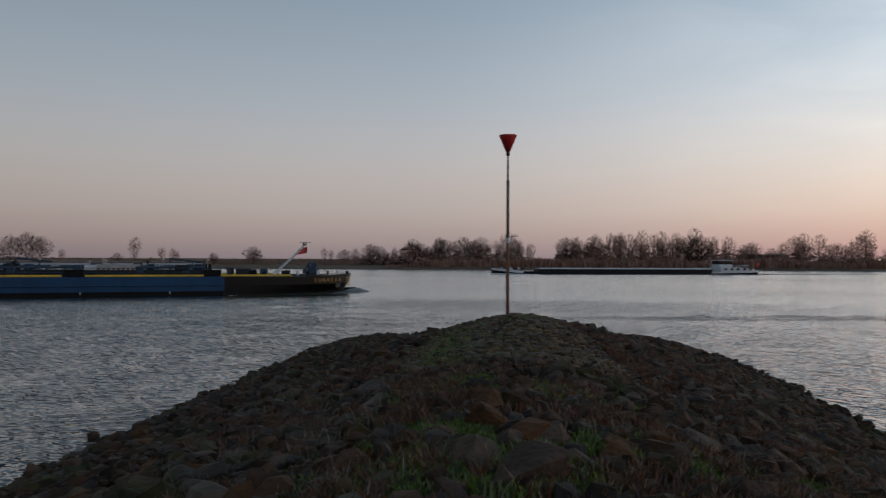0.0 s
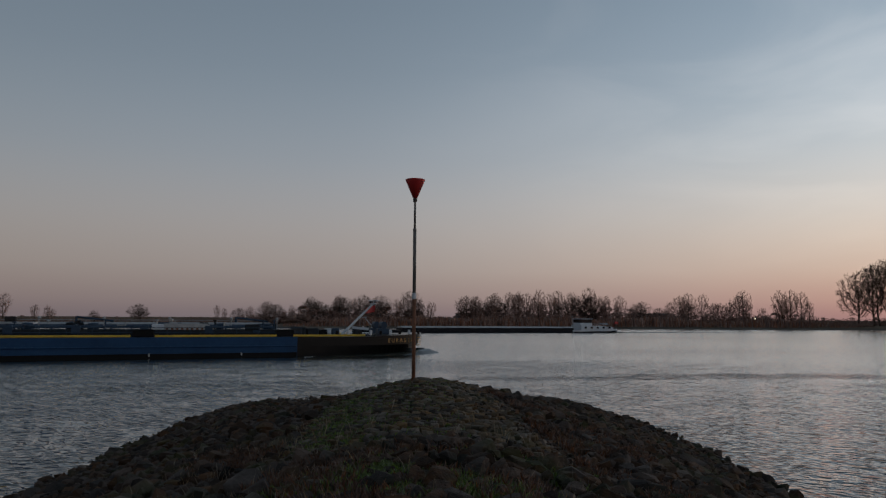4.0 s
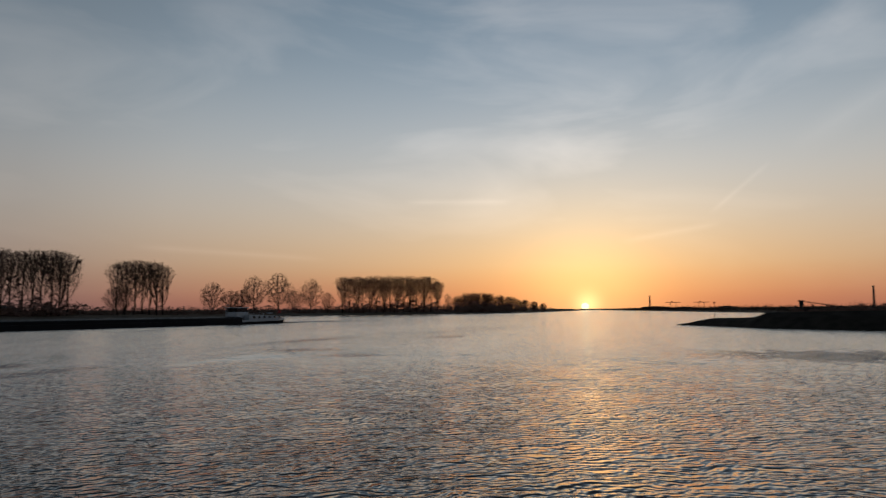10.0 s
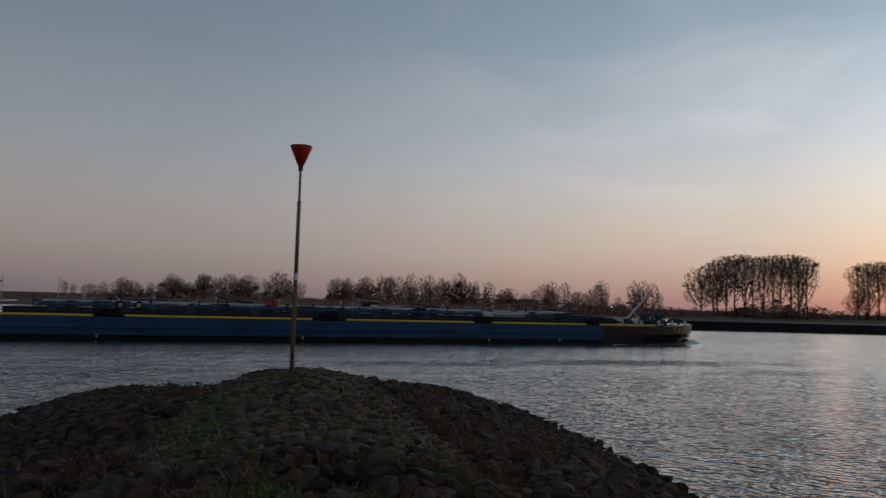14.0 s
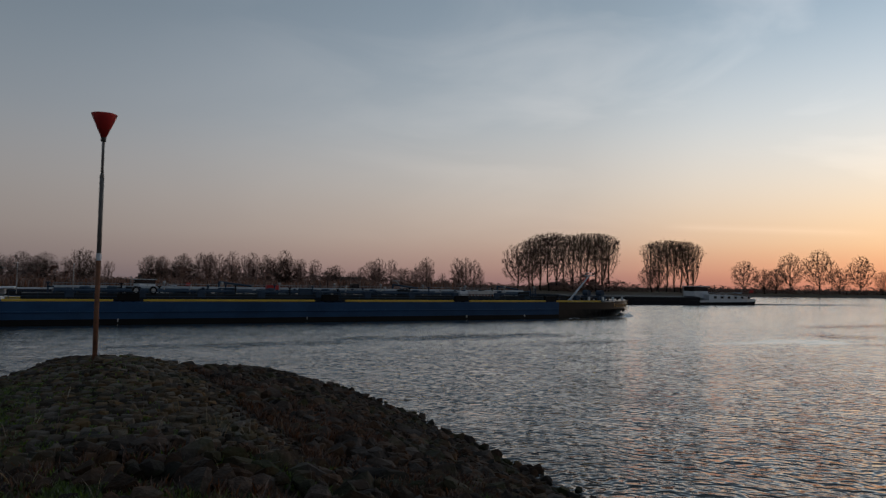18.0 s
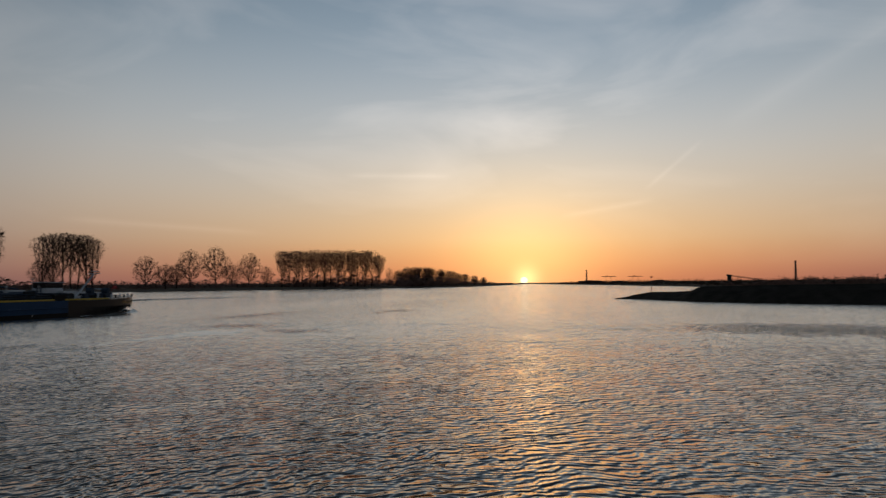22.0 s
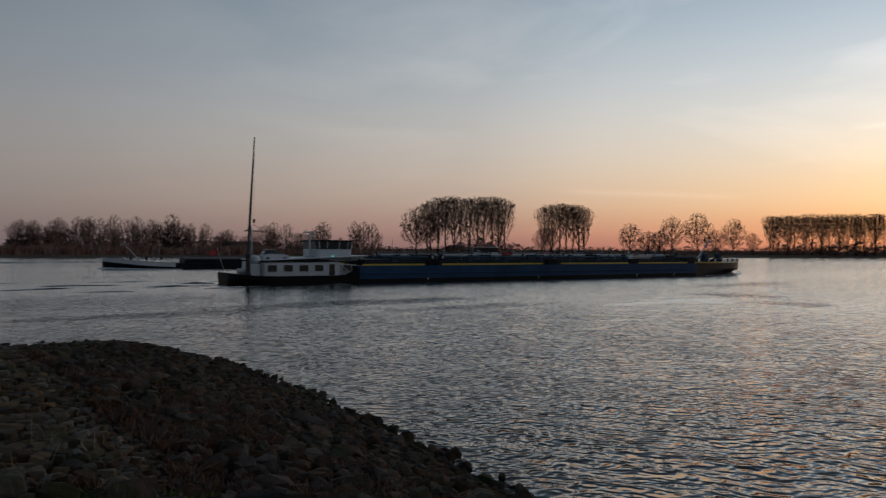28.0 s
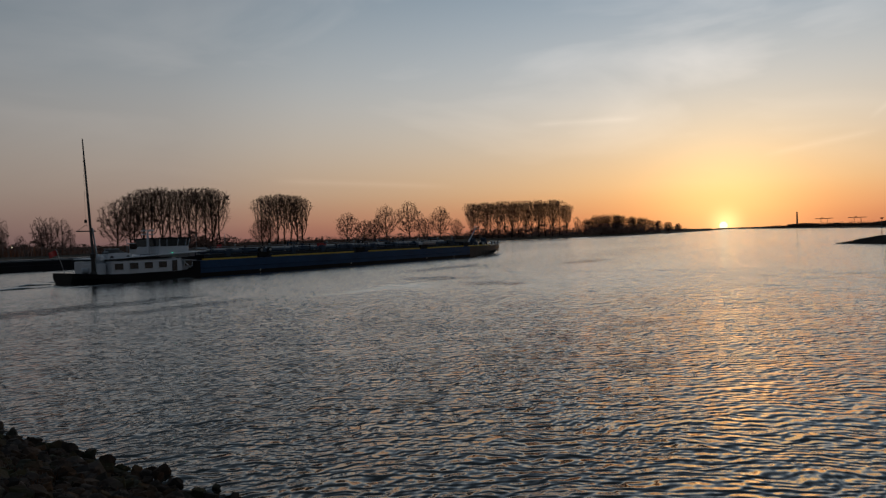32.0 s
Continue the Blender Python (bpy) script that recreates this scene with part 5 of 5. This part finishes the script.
    for x, y, z in ((57.0, 0.4, 0.12), (55.4, 1.5, 0.62), (53.2, 3.4, 0.55), (49, 5.4, 0.32), (44, 6.8, 0.18), (37, 8.2, 0.06)):
        wave.append((x, y, z))
    for sy in (-1, 1):
        rings = [[(x, sy * (y - 0.8), -0.1), (x, sy * y, z), (x, sy * (y + 0.5), z * 0.7), (x, sy * (y + 1.3), -0.1)] for x, y, z in wave]
        part("bow_wave", Geo().loft(rings), WATER, ship, "low curling bow wave")
        crest = [[(x, sy * (y - 0.75), 0.0), (x, sy * (y - 0.68), z * 0.25 + 0.03), (x, sy * (y - 0.6), 0.0)] for x, y, z in wave[3:6]]
        part("wave_crest", Geo().loft(crest), FOAM, ship, "thin white wave crest")
    for k, (spread, start, size) in enumerate(((0.07, 2.5, 0.20), (0.20, 6.0, 0.15))):
        for sy in (-1, 1):
            rings = []
            for i in range(42):
                x = -53 - i * 2.1 + 16 * (k > 0)
                y = sy * (start + (i * 2.1) * spread + 0.9 * math.sin(i * 0.62 + k) + 0.4 * math.sin(i * 1.9))
                z = size * (1 - i / 42) * max(-0.2, 0.35 + 0.8 * math.sin(i * 0.9 + 2 * k + sy) + 0.4 * math.sin(i * 2.3))
                rings.append([(x, y - 1.5, -0.08), (x, y - 0.55, z * 0.7 - 0.01), (x, y, z), (x, y + 0.55, z * 0.7 - 0.01), (x, y + 1.5, -0.08)])
            part("wake_wave", Geo().loft(rings), WATER, ship, "long low wake ridge", True)
    # stern quarters squeezed, tank deck and bow stretched taller, to fit the camera's view
    for ob in ship.children_recursive:
        if ob.name.startswith(("letter", "wake", "bow_wave", "wave_crest")):
            continue
        far_fore = ob.name.startswith(("wheelhouse", "window_band", "window_pillar", "lower_step", "radar", "antenna"))
        for v in ob.data.vertices:
            if v.co.x < -35.0 or far_fore:
                v.co.x = -35.0 + (v.co.x + 35.0) * 0.86 + (1.1 if far_fore else 0.0)
            elif v.co.z > 0.4:
                v.co.z = 0.4 + (v.co.z - 0.4) * 1.2
    return ship


def build_cargo(name, track, label, beam, deck, house_len, bow_white, hatch_mat, house_mast):
    length = track[5]
    ship = holder(name, ship_pose(track, 0), label, "ship")
    h, b = length / 2, beam / 2
    body = [(-h, b * 0.45, b * 0.35, deck + 0.5), (-h + 1.5, b * 0.8, b * 0.7, deck + 0.45), (-h + 6, b, b * 0.95, deck + 0.2), (-h + house_len, b, b, deck), (h - 15, b, b, deck), (h - 9, b * 0.97, b * 0.85, deck + 0.3), (h - 4.5, b * 0.75, b * 0.5, deck + 0.8), (h - 1.5, b * 0.4, b * 0.18, deck + 1.1), (h, 0.3, 0.1, deck + 1.3)]
    hull = part("hull", Geo().loft(hull_rings(body[:4] + faired(body[4:], 4), -1.0)), HULL_DARK, ship, "dark cargo hull lying low in the water")
    for sy in (-1, 1):
        bw = [(x + 0.02, sy * (y + 0.05), z + 0.02) for x, y, _, z in faired(body[4:], 4) if x >= h - bow_white]
        rings = [[(x, y, z), (x, y + sy * 0.06, z), (x, y + sy * 0.06, z - 0.85), (x, y, z - 0.85)] for x, y, z in bw]
        part("bow_band", Geo().loft(rings), WHITE, hull, "white painted bow band")
        sw = [(x, sy * (y + 0.04), z) for x, y, z in ((-h + house_len + 4, b, deck + 0.05), (-h + 6, b, deck + 0.25), (-h + 1.5, b * 0.8, deck + 0.5), (-h, b * 0.45, deck + 0.55))]
        rings = [[(x, y, z), (x, y + sy * 0.06, z), (x, y + sy * 0.06, z - 0.6), (x, y, z - 0.6)] for x, y, z in sw]
        part("stern_band", Geo().loft(rings), WHITE, hull, "white painted stern band")
    # bars stand for the pale lettering along the hull
    for k, (u, w) in enumerate(((0.18, 1.6), (0.36, 2.2), (0.40, 1.0), (0.58, 1.8), (0.62, 1.2), (0.8, 1.6))):
        part("name_bar", Geo().box((-h + length * u, -b - 0.03, deck - 0.45), (w, 0.05, 0.28), bevel=0.01), WHITE, hull, "white lettering bar")
    x0, x1 = -h + house_len + 3, h - 17
    n = int((x1 - x0) / 4.2)
    part("hold_coaming", Geo().box(((x0 + x1) / 2, 0, deck + 0.35), (x1 - x0, beam - 1.8, 0.9), bevel=0.05), HULL_DARK, ship, "dark hold coaming")
    for i in range(n):
        x = x0 + (i + 0.5) * (x1 - x0) / n
        w = (x1 - x0) / n - 0.25
        part("hatch_cover", Geo().loft([[(x - w / 2, y, deck + 0.82), (x - w / 2, y, deck + z), (x + w / 2, y, deck + z), (x + w / 2, y, deck + 0.82)] for y, z in ((-b + 1.0, 0.95), (-b / 2, 1.22), (0, 1.32), (b / 2, 1.22), (b - 1.0, 0.95))]), hatch_mat, ship, "low aluminium hatch cover" if hatch_mat is STEEL else "low dark hatch cover")
    rail(ship, [(x0, -b + 0.3, deck), (x1, -b + 0.3, deck)], 0.8, STEEL, 1)
    hx = -h + house_len / 2 + 1.5
    plan = ((-h + 1.6, b * 0.45, 0.9), (-h + 3.0, b * 0.66, 1.15), (-h + 7.0, b - 0.8, 1.5), (-h + house_len - 0.2, b - 0.8, 1.9))
    house = part("deckhouse", Geo().loft([[(x, -y, deck), (x, -y, deck + z), (x, 0, deck + z + 0.12), (x, y, deck + z), (x, y, deck)] for x, y, z in plan]), WHITE, ship, "white deckhouse with small windows")
    window_row(house, [hx - house_len / 2 + 3.0 + i * 2.6 for i in range(int((house_len - 4) / 2.6))], -b + 0.78, deck + 1.0, 1.1, 0.7, -1)
    window_row(house, [hx - house_len / 2 + 3.0 + i * 2.6 for i in range(int((house_len - 4) / 2.6))], b - 0.78, deck + 1.0, 1.1, 0.7, 1)
    wx = -h + house_len + (0.8 if house_mast else -3)
    wheelhouse = part("wheelhouse", Geo().box((wx, 0, deck + 1.75), (5.4, 5.2, 2.1), bevel=0.1), WHITE, ship, "white wheelhouse")
    part("window_band", Geo().box((wx, 0, deck + 3.5), (5.3, 5.1, 1.4), bevel=0.1), DARKGLASS, wheelhouse, "dark wheelhouse windows")
    for dx in (-2.6, -1.3, 0.0, 1.3, 2.6):
        part("window_pillar", Geo().box((wx + dx, -2.56, deck + 3.5), (0.2, 0.1, 1.42), bevel=0.02), WHITE, wheelhouse)
    part("wheelhouse_roof", Geo().box((wx, 0, deck + 4.32), (6.2, 5.8, 0.22), bevel=0.06), WHITE, wheelhouse)
    rail(ship, [(-h + 2, -b + 0.9, deck + 1.6), (wx - 3.4, -b + 0.9, deck + 1.6)], 0.8, WHITE, 2)
    mast = part("signal_mast", Geo().tube((wx + 4.5, 0, deck + 1.2), (wx + 4.5, 0, deck + 5.6), 0.12, 0.08), STEEL, ship)
    part("mast_yard", Geo().box((wx + 4.5, 0, deck + 5.2), (0.12, 2.0, 0.1)), STEEL, mast)
    part("dinghy", Geo().loft([[(-h + 3 + x, -k, deck + 2.6), (-h + 3 + x, 0, deck + 2.1 + 0.1 * x), (-h + 3 + x, k, deck + 2.6)] for x, k in ((0, 0.7), (1.6, 0.8), (3.2, 0.1))]), WHITE, ship, "white dinghy on the stern")
    bm = part("bow_mast", Geo().tube((h - 8, 0, deck + 0.4), (h - 4.5, 0, deck + 4.3), 0.12, 0.09), WHITE, ship, "white slanted bow mast")
    part("mast_yard", Geo().box((h - 4.4, 0, deck + 4.4), (1.6, 1.6, 0.16)), WHITE, bm)
    for i in range(6):
        part("mooring_bitt", Geo().box((h - 13 + i * 1.7, -b * (0.9 - 0.08 * i), deck + 0.95), (0.5, 0.4, 0.8)), WHITE if i % 2 else HULL_BLACK, ship)
    part("stern_pennant", Geo().tube((-h + 0.5, 0, deck + 0.5), (-h - 0.6, 0, deck + 3.2), 0.05).box((-h - 1.2, 0, deck + 2.9), (1.5, 0.05, 0.9)), RED, ship, "small red flag on a staff")
    wave = ((h + 1.2, 0.2, 0.1), (h - 0.5, 1.2, 0.4), (h - 4, b * 0.7, 0.3), (h - 9, b + 0.6, 0.15), (h - 16, b + 2, 0.05))
    for sy in (-1, 1):
        rings = [[(x, sy * (y - 0.6), -0.1), (x, sy * y, z), (x, sy * (y + 1.4), -0.1)] for x, y, z in wave]
        part("bow_wave", Geo().loft(rings), FOAM, ship, "low white bow wave")
        rings = []
        for i in range(16):
            x, y = -h + 1 - i * 6.0, sy * (b * 0.7 + i * 0.55 + 0.4 * math.sin(i * 1.6))
            z = 0.26 * (1 - i / 16) * (0.85 + 0.3 * math.sin(i * 2.1))
            rings.append([(x, y - 0.9, -0.06), (x, y - 0.3, z * 0.7), (x, y, z), (x, y + 0.3, z * 0.7), (x, y + 0.9, -0.06)])
        part("wake_wave", Geo().loft(rings), WATER, ship, "long low wake ridge", True)
    return ship


tanker = build_tanker()
barge = build_cargo("cargo_barge", BARGE_TRACK, "long dark cargo barge with pale hatch covers and white deckhouse", 9.5, 1.0, 17, 12, STEEL, False)
freighter = build_cargo("river_freighter", FREIGHTER_TRACK, "long dark river freighter with white bow and stern", 11.4, 1.3, 20, 15, HULL_DARK, True)


# ---- the groyne underfoot ----
HALF, CREST = 9.6, 1.35
RIGHT_EDGE = ((-90, 7.3), (-20, 7.85), (-7, 8.8), (-2, 9.35), (6, 9.75), (10, 9.8))


def groyne_height(x, y):
    """Rubble dam: flat crest, even side slopes, the head running out past the beacon."""
    spine = along(((-90, 2.95), (-15, 2.85), (-10.5, 2.62), (-8.5, 2.55), (-5, 2.70), (-1.2, 2.92), (0.8, 2.92), (2.5, 2.45), (5, 2.0), (30, 0.0), (60, -3)), y)
    w = along(RIGHT_EDGE, y) if x > 0 and y < 10 else HALF
    if y > 10:
        u = min(1.0, (y - 10) / 20.0)
        w = HALF * math.sqrt(max(0.0, 1 - u * u))
    spine -= (0.07 if x > 0 else 0.085) * min(x * x, 9.0)
    side = (3.0 if x > 0 else 2.8) * (w - abs(x)) / (w - (CREST if x > 0 else 0.7) if w > 5 else HALF)
    if y > 10 and w < 0.01:
        side = -3.0
    m = min(spine, side)
    k = 0.35
    h = max(k - abs(spine - side), 0) / k
    return m - h * h * k * 0.25


def groyne():
    g, n = Geo(), 0
    xs = [i * 0.4 for i in range(-40, 41)]
    ys = [-95, -80, -65, -50, -40, -34] + [-30 + i * 0.5 for i in range(130)]
    for y in ys:
        for x in xs:
            g.v.append((x, y, groyne_height(x, y) - 0.075 + noise.noise((x * 0.9, y * 0.9, 0)) * 0.08))
    k = len(xs)
    for j in range(len(ys) - 1):
        for i in range(k - 1):
            g.f.append((j * k + i, j * k + i + 1, j * k + k + i + 1, j * k + k + i))
    return thing("groyne", g, SOIL, "rubble-stone groyne running out into the river", "groyne", kind="structure", smooth=True)


dam = groyne()


def stone_models(count, seed, flat):
    rnd = random.Random(seed)
    out = []
    for _ in range(count):
        bm = bmesh.new()
        cut, wide, tall = rnd.uniform(0.6, 0.95), rnd.uniform(0.75, 1.2), rnd.uniform(0.8, 1.3)
        for _ in range(26):
            p = Vector((rnd.gauss(0, 1), rnd.gauss(0, 1), rnd.gauss(0, 1))).normalized()
            p = Vector((max(-cut, min(cut, p.x)) * wide, max(-cut, min(cut, p.y)), max(-0.62, min(0.62, p.z)) * flat * tall))
            bm.verts.new(p * rnd.uniform(0.9, 1.06))
        hull = bmesh.ops.convex_hull(bm, input=bm.verts)
        bmesh.ops.delete(bm, geom=[v for v in bm.verts if not v.link_faces], context="VERTS")
        bm.verts.index_update()
        out.append(([v.co.copy() for v in bm.verts], [tuple(v.index for v in f.verts) for f in bm.faces]))
        bm.free()
    return out


def pave_edge(y):
    """The paved crown's downstream border."""
    return along(((-9, 2.7), (-6, 2.4), (-3, 2.1), (3, 1.5)), y) + 0.14 * math.sin(y * 1.9)


STONES = stone_models(26, 4, 0.8)
dam_rnd = random.Random(12)
SPOTS = []
y = -26.0
while y < 31:
    x = -10.6
    while x < 10.7:
        px, py = x + dam_rnd.uniform(-0.14, 0.14), y + dam_rnd.uniform(-0.14, 0.14)
        z = groyne_height(px, py)
        paved = -2.25 < px < pave_edge(py) + 0.35 and -7.4 + 0.4 * math.sin(px * 2.3) < py < 2.6
        crest = abs(px) < 1.9 and py < -9.0
        if z > -0.35 and not paved and not (crest and dam_rnd.random() < 0.62):
            s = dam_rnd.uniform(0.10, 0.21) * (dam_rnd.uniform(1.25, 1.7) if dam_rnd.random() < 0.13 else 1.0)
            SPOTS.append((px, py, z - 0.045, s))
        x += 0.21
    y += 0.205
near_stones = sorted(range(len(SPOTS)), key=lambda i: (SPOTS[i][0] - 1.5) ** 2 * 0.8 + (SPOTS[i][1] + 11.5) ** 2)[:300]
near_set = set(near_stones)


def stone_turn():
    return Euler((dam_rnd.uniform(-0.6, 0.6), dam_rnd.uniform(-0.6, 0.6), dam_rnd.uniform(0, 6.28))).to_matrix().to_4x4()


rest = Geo()
for i, (px, py, z, s) in enumerate(SPOTS):
    if i in near_set:
        continue
    verts, faces = dam_rnd.choice(STONES)
    m = Matrix.Translation((px, py, z + dam_rnd.uniform(-0.02, 0.08))) @ stone_turn() @ Matrix.Scale(s, 4)
    rest.add([m @ v for v in verts], faces)
for _ in range(1500):
    py = dam_rnd.uniform(-7.6, 2.4)
    px = pave_edge(py) + dam_rnd.gauss(0.2, 0.3) if dam_rnd.random() < 0.7 else dam_rnd.gauss(-2.3, 0.25)
    verts, faces = dam_rnd.choice(STONES)
    m = Matrix.Translation((px, py, groyne_height(px, py) - 0.05)) @ stone_turn() @ Matrix.Scale(dam_rnd.uniform(0.03, 0.09), 4)
    rest.add([m @ v for v in verts], faces)
# loose stones lying off the water's edge
for _ in range(420):
    py = dam_rnd.uniform(-22, 14)
    px = along(RIGHT_EDGE, py) + abs(dam_rnd.gauss(0, 0.28)) if dam_rnd.random() < 0.75 else -HALF - abs(dam_rnd.gauss(0, 0.28))
    verts, faces = dam_rnd.choice(STONES)
    m = Matrix.Translation((px, py, dam_rnd.uniform(-0.08, 0.06))) @ stone_turn() @ Matrix.Scale(dam_rnd.uniform(0.09, 0.24), 4)
    rest.add([m @ v for v in verts], faces)
rubble = part("rubble_stones", rest, STONE, dam, "dark angular basalt rubble")
rubble["kind"] = "stuff"

# paved crown round the beacon
SETTS = []
y = -7.7
row = 0
while y < 2.7:
    x = -2.3 + (0.12 if row % 2 else 0)
    while x < pave_edge(y):
        SETTS.append((x + dam_rnd.uniform(-0.035, 0.035), y + dam_rnd.uniform(-0.035, 0.035)))
        x += 0.195
    y += 0.18
    row += 1
sett_models = stone_models(10, 9, 0.6)
sett_rest = Geo()
SETT_ONE = []
for i, (px, py) in enumerate(SETTS):
    if abs(px) < 0.12 and abs(py) < 0.12:
        continue
    verts, faces = dam_rnd.choice(sett_models)
    z = groyne_height(px, py)
    m = Matrix.Translation((px, py, z - 0.095 + dam_rnd.uniform(-0.02, 0.025))) @ Euler((dam_rnd.uniform(-0.16, 0.16), dam_rnd.uniform(-0.16, 0.16), dam_rnd.choice((0, 1.57, 3.14)) + dam_rnd.gauss(0, 0.22))).to_matrix().to_4x4() @ Matrix.Diagonal((0.15 * dam_rnd.uniform(0.75, 1.1), 0.135 * dam_rnd.uniform(0.75, 1.12), 0.19 * dam_rnd.uniform(0.9, 1.12), 1))
    if -7.2 < py < -3.4 and abs(px) < 1.7 and len(SETT_ONE) < 300:
        SETT_ONE.append(m)
    else:
        sett_rest.add([m @ v for v in verts], faces)
paving = part("paving_setts", sett_rest, PAVE_REST, dam, "weathered basalt setts with grass in the joints")
paving["kind"] = "stuff"

# grass and dry stalks
def tufts(name, spots, mat, label, tall, blades):
    g = Geo()
    for px, py in spots:
        z = groyne_height(px, py) - 0.06
        for _ in range(blades):
            a, r = dam_rnd.uniform(0, 6.28), dam_rnd.uniform(0, 0.09)
            bx, by = px + r * math.cos(a), py + r * math.sin(a)
            h = tall * dam_rnd.uniform(0.4, 1.1)
            lx, ly = dam_rnd.gauss(0, 0.35) * h, dam_rnd.gauss(0, 0.35) * h
            w = (0.008 + 0.006 * dam_rnd.random()) * (0.4 if tall > 0.2 else 1.0)
            ca, sa = math.cos(a) * w, math.sin(a) * w
            g.add([(bx - sa, by + ca, z), (bx + sa, by - ca, z), (bx + lx * 0.5 + sa * 0.7, by + ly * 0.5 - ca * 0.7, z + h * 0.65), (bx + lx * 0.5 - sa * 0.7, by + ly * 0.5 + ca * 0.7, z + h * 0.65), (bx + lx, by + ly, z + h)], [(0, 1, 2, 3), (3, 2, 4)])
    ob = part(name, g, mat, dam, label)
    ob["kind"] = "stuff"


def patches(count, cx, wide, y0, y1, scale, bar, seed):
    """Spots gathered where plants have taken hold."""
    out = []
    while len(out) < count:
        px, py = dam_rnd.gauss(cx, wide), dam_rnd.uniform(y0, y1)
        if (py < -7.8 or not -2.4 < px < pave_edge(py) + 0.2) and noise.noise((px * scale + seed, py * scale, seed)) > bar:
            out.append((px, py))
    return out


GREEN = patches(4200, -0.1, 1.3, -24, -7.6, 0.7, 0.02, 3.1) + patches(1500, 3.0, 1.4, -17, -7.6, 0.8, 0.12, 6.4)
MOUND = [(dam_rnd.uniform(-2.2, 0.9), dam_rnd.uniform(-7.4, 2)) for _ in range(620)] + [(dam_rnd.gauss(-1.6, 0.4), dam_rnd.uniform(-7.2, -1)) for _ in range(1300)]
BROWN = patches(4200, 3.4, 1.8, -18, 0, 0.6, -0.02, 8.2) + patches(2200, -2.8, 1.3, -20, -4, 0.6, 0.0, 5.5)
tufts("grass", GREEN, GRASS, "low green grass and weeds between the stones", 0.13, 14)
tufts("joint_grass", MOUND, GRASS, "moss and grass in paving joints", 0.06, 9)
tufts("withered_herbs", BROWN, STRAW, "reddish-brown withered herbs among the rubble", 0.19, 14)
tufts("dry_stalks", [(dam_rnd.gauss(1.5, 2.2), dam_rnd.uniform(-22, -5)) for _ in range(220)] + [(dam_rnd.gauss(-2.8, 1.1), dam_rnd.uniform(-19, -4)) for _ in range(500)], REED, "pale dead stalks among the rubble", 0.28, 4)

# beacon
beacon = holder("beacon_post", pose(0, 0, 3.0), "groyne beacon pole with red inverted cone topmark", "beacon")
part("lower_pole", Geo().tube((0, 0, -0.5), (0, 0, 2.05), 0.05, n=14), RUST, beacon, "rust-brown lower pole", True)
part("middle_pole", Geo().tube((0, 0, 2.05), (0, 0, 3.82), 0.047, 0.045, n=14), POLE, beacon, "weathered grey pole", True)
part("pole_band", Geo().tube((0, 0, 2.0), (0, 0, 2.16), 0.056, n=14), WHITE, beacon, "pale band")
part("upper_pole", Geo().tube((0, 0, 3.82), (0, 0, 4.75), 0.03, n=12), POLE, beacon, "thin grey upper pole", True)
part("reducer", Geo().lathe([(0.047, 0), (0.047, 0.05), (0.03, 0.1)], (0, 0, 3.80), 14), POLE, beacon)
part("collar", Geo().lathe([(0.05, 0), (0.055, 0.02), (0.055, 0.12), (0.045, 0.14)], (0, 0, 4.6), 14), CRANE, beacon, "dark clamp collar")
cone = Geo()
cone.lathe([(0.05, 0.0), (0.26, 0.5), (0.265, 0.52), (0.25, 0.52), (0.24, 0.49), (0.04, 0.06)], (0, 0, 4.68), 28)
part("topmark_cone", cone, RED, beacon, "faded red inverted cone", True)

# single stones and setts, nearest the crest
stone_meshes = []
for k, (verts, faces) in enumerate(STONES):
    stone_meshes.append(Geo().add(verts, faces).mesh("stone", STONE_ONE))
sett_meshes = [Geo().add(verts, faces).mesh("sett", PAVE) for verts, faces in sett_models]
for i in near_stones:
    px, py, z, s = SPOTS[i]
    ob = new("stone", dam_rnd.choice(stone_meshes))
    ob.parent = dam
    ob.matrix_basis = Matrix.Translation((px, py, z + dam_rnd.uniform(-0.02, 0.08))) @ stone_turn() @ Matrix.Scale(s, 4)
for m in SETT_ONE:
    ob = new("sett", dam_rnd.choice(sett_meshes))
    ob.parent = dam
    ob.matrix_basis = m
far_beacon = copy_thing(beacon, pose(193.5, -18.3, 1.9))
far_beacon.scale = (1.5, 1.5, 0.8)
tagged(far_beacon, "distant groyne beacon with a topmark against the sunset")


def motions():
    walk(tanker, [(t, tanker_pose(t)) for t in range(0, 33, 2)])
    walk(freighter, [(t, ship_pose(FREIGHTER_TRACK, t)) for t in range(0, 33, 4)])
    walk(barge, [(t, ship_pose(BARGE_TRACK, t)) for t in range(0, 33, 4)])
    walk(water, [(0, pose(0, 0, 0)), (32, pose(26, -1, 0))])


motions()
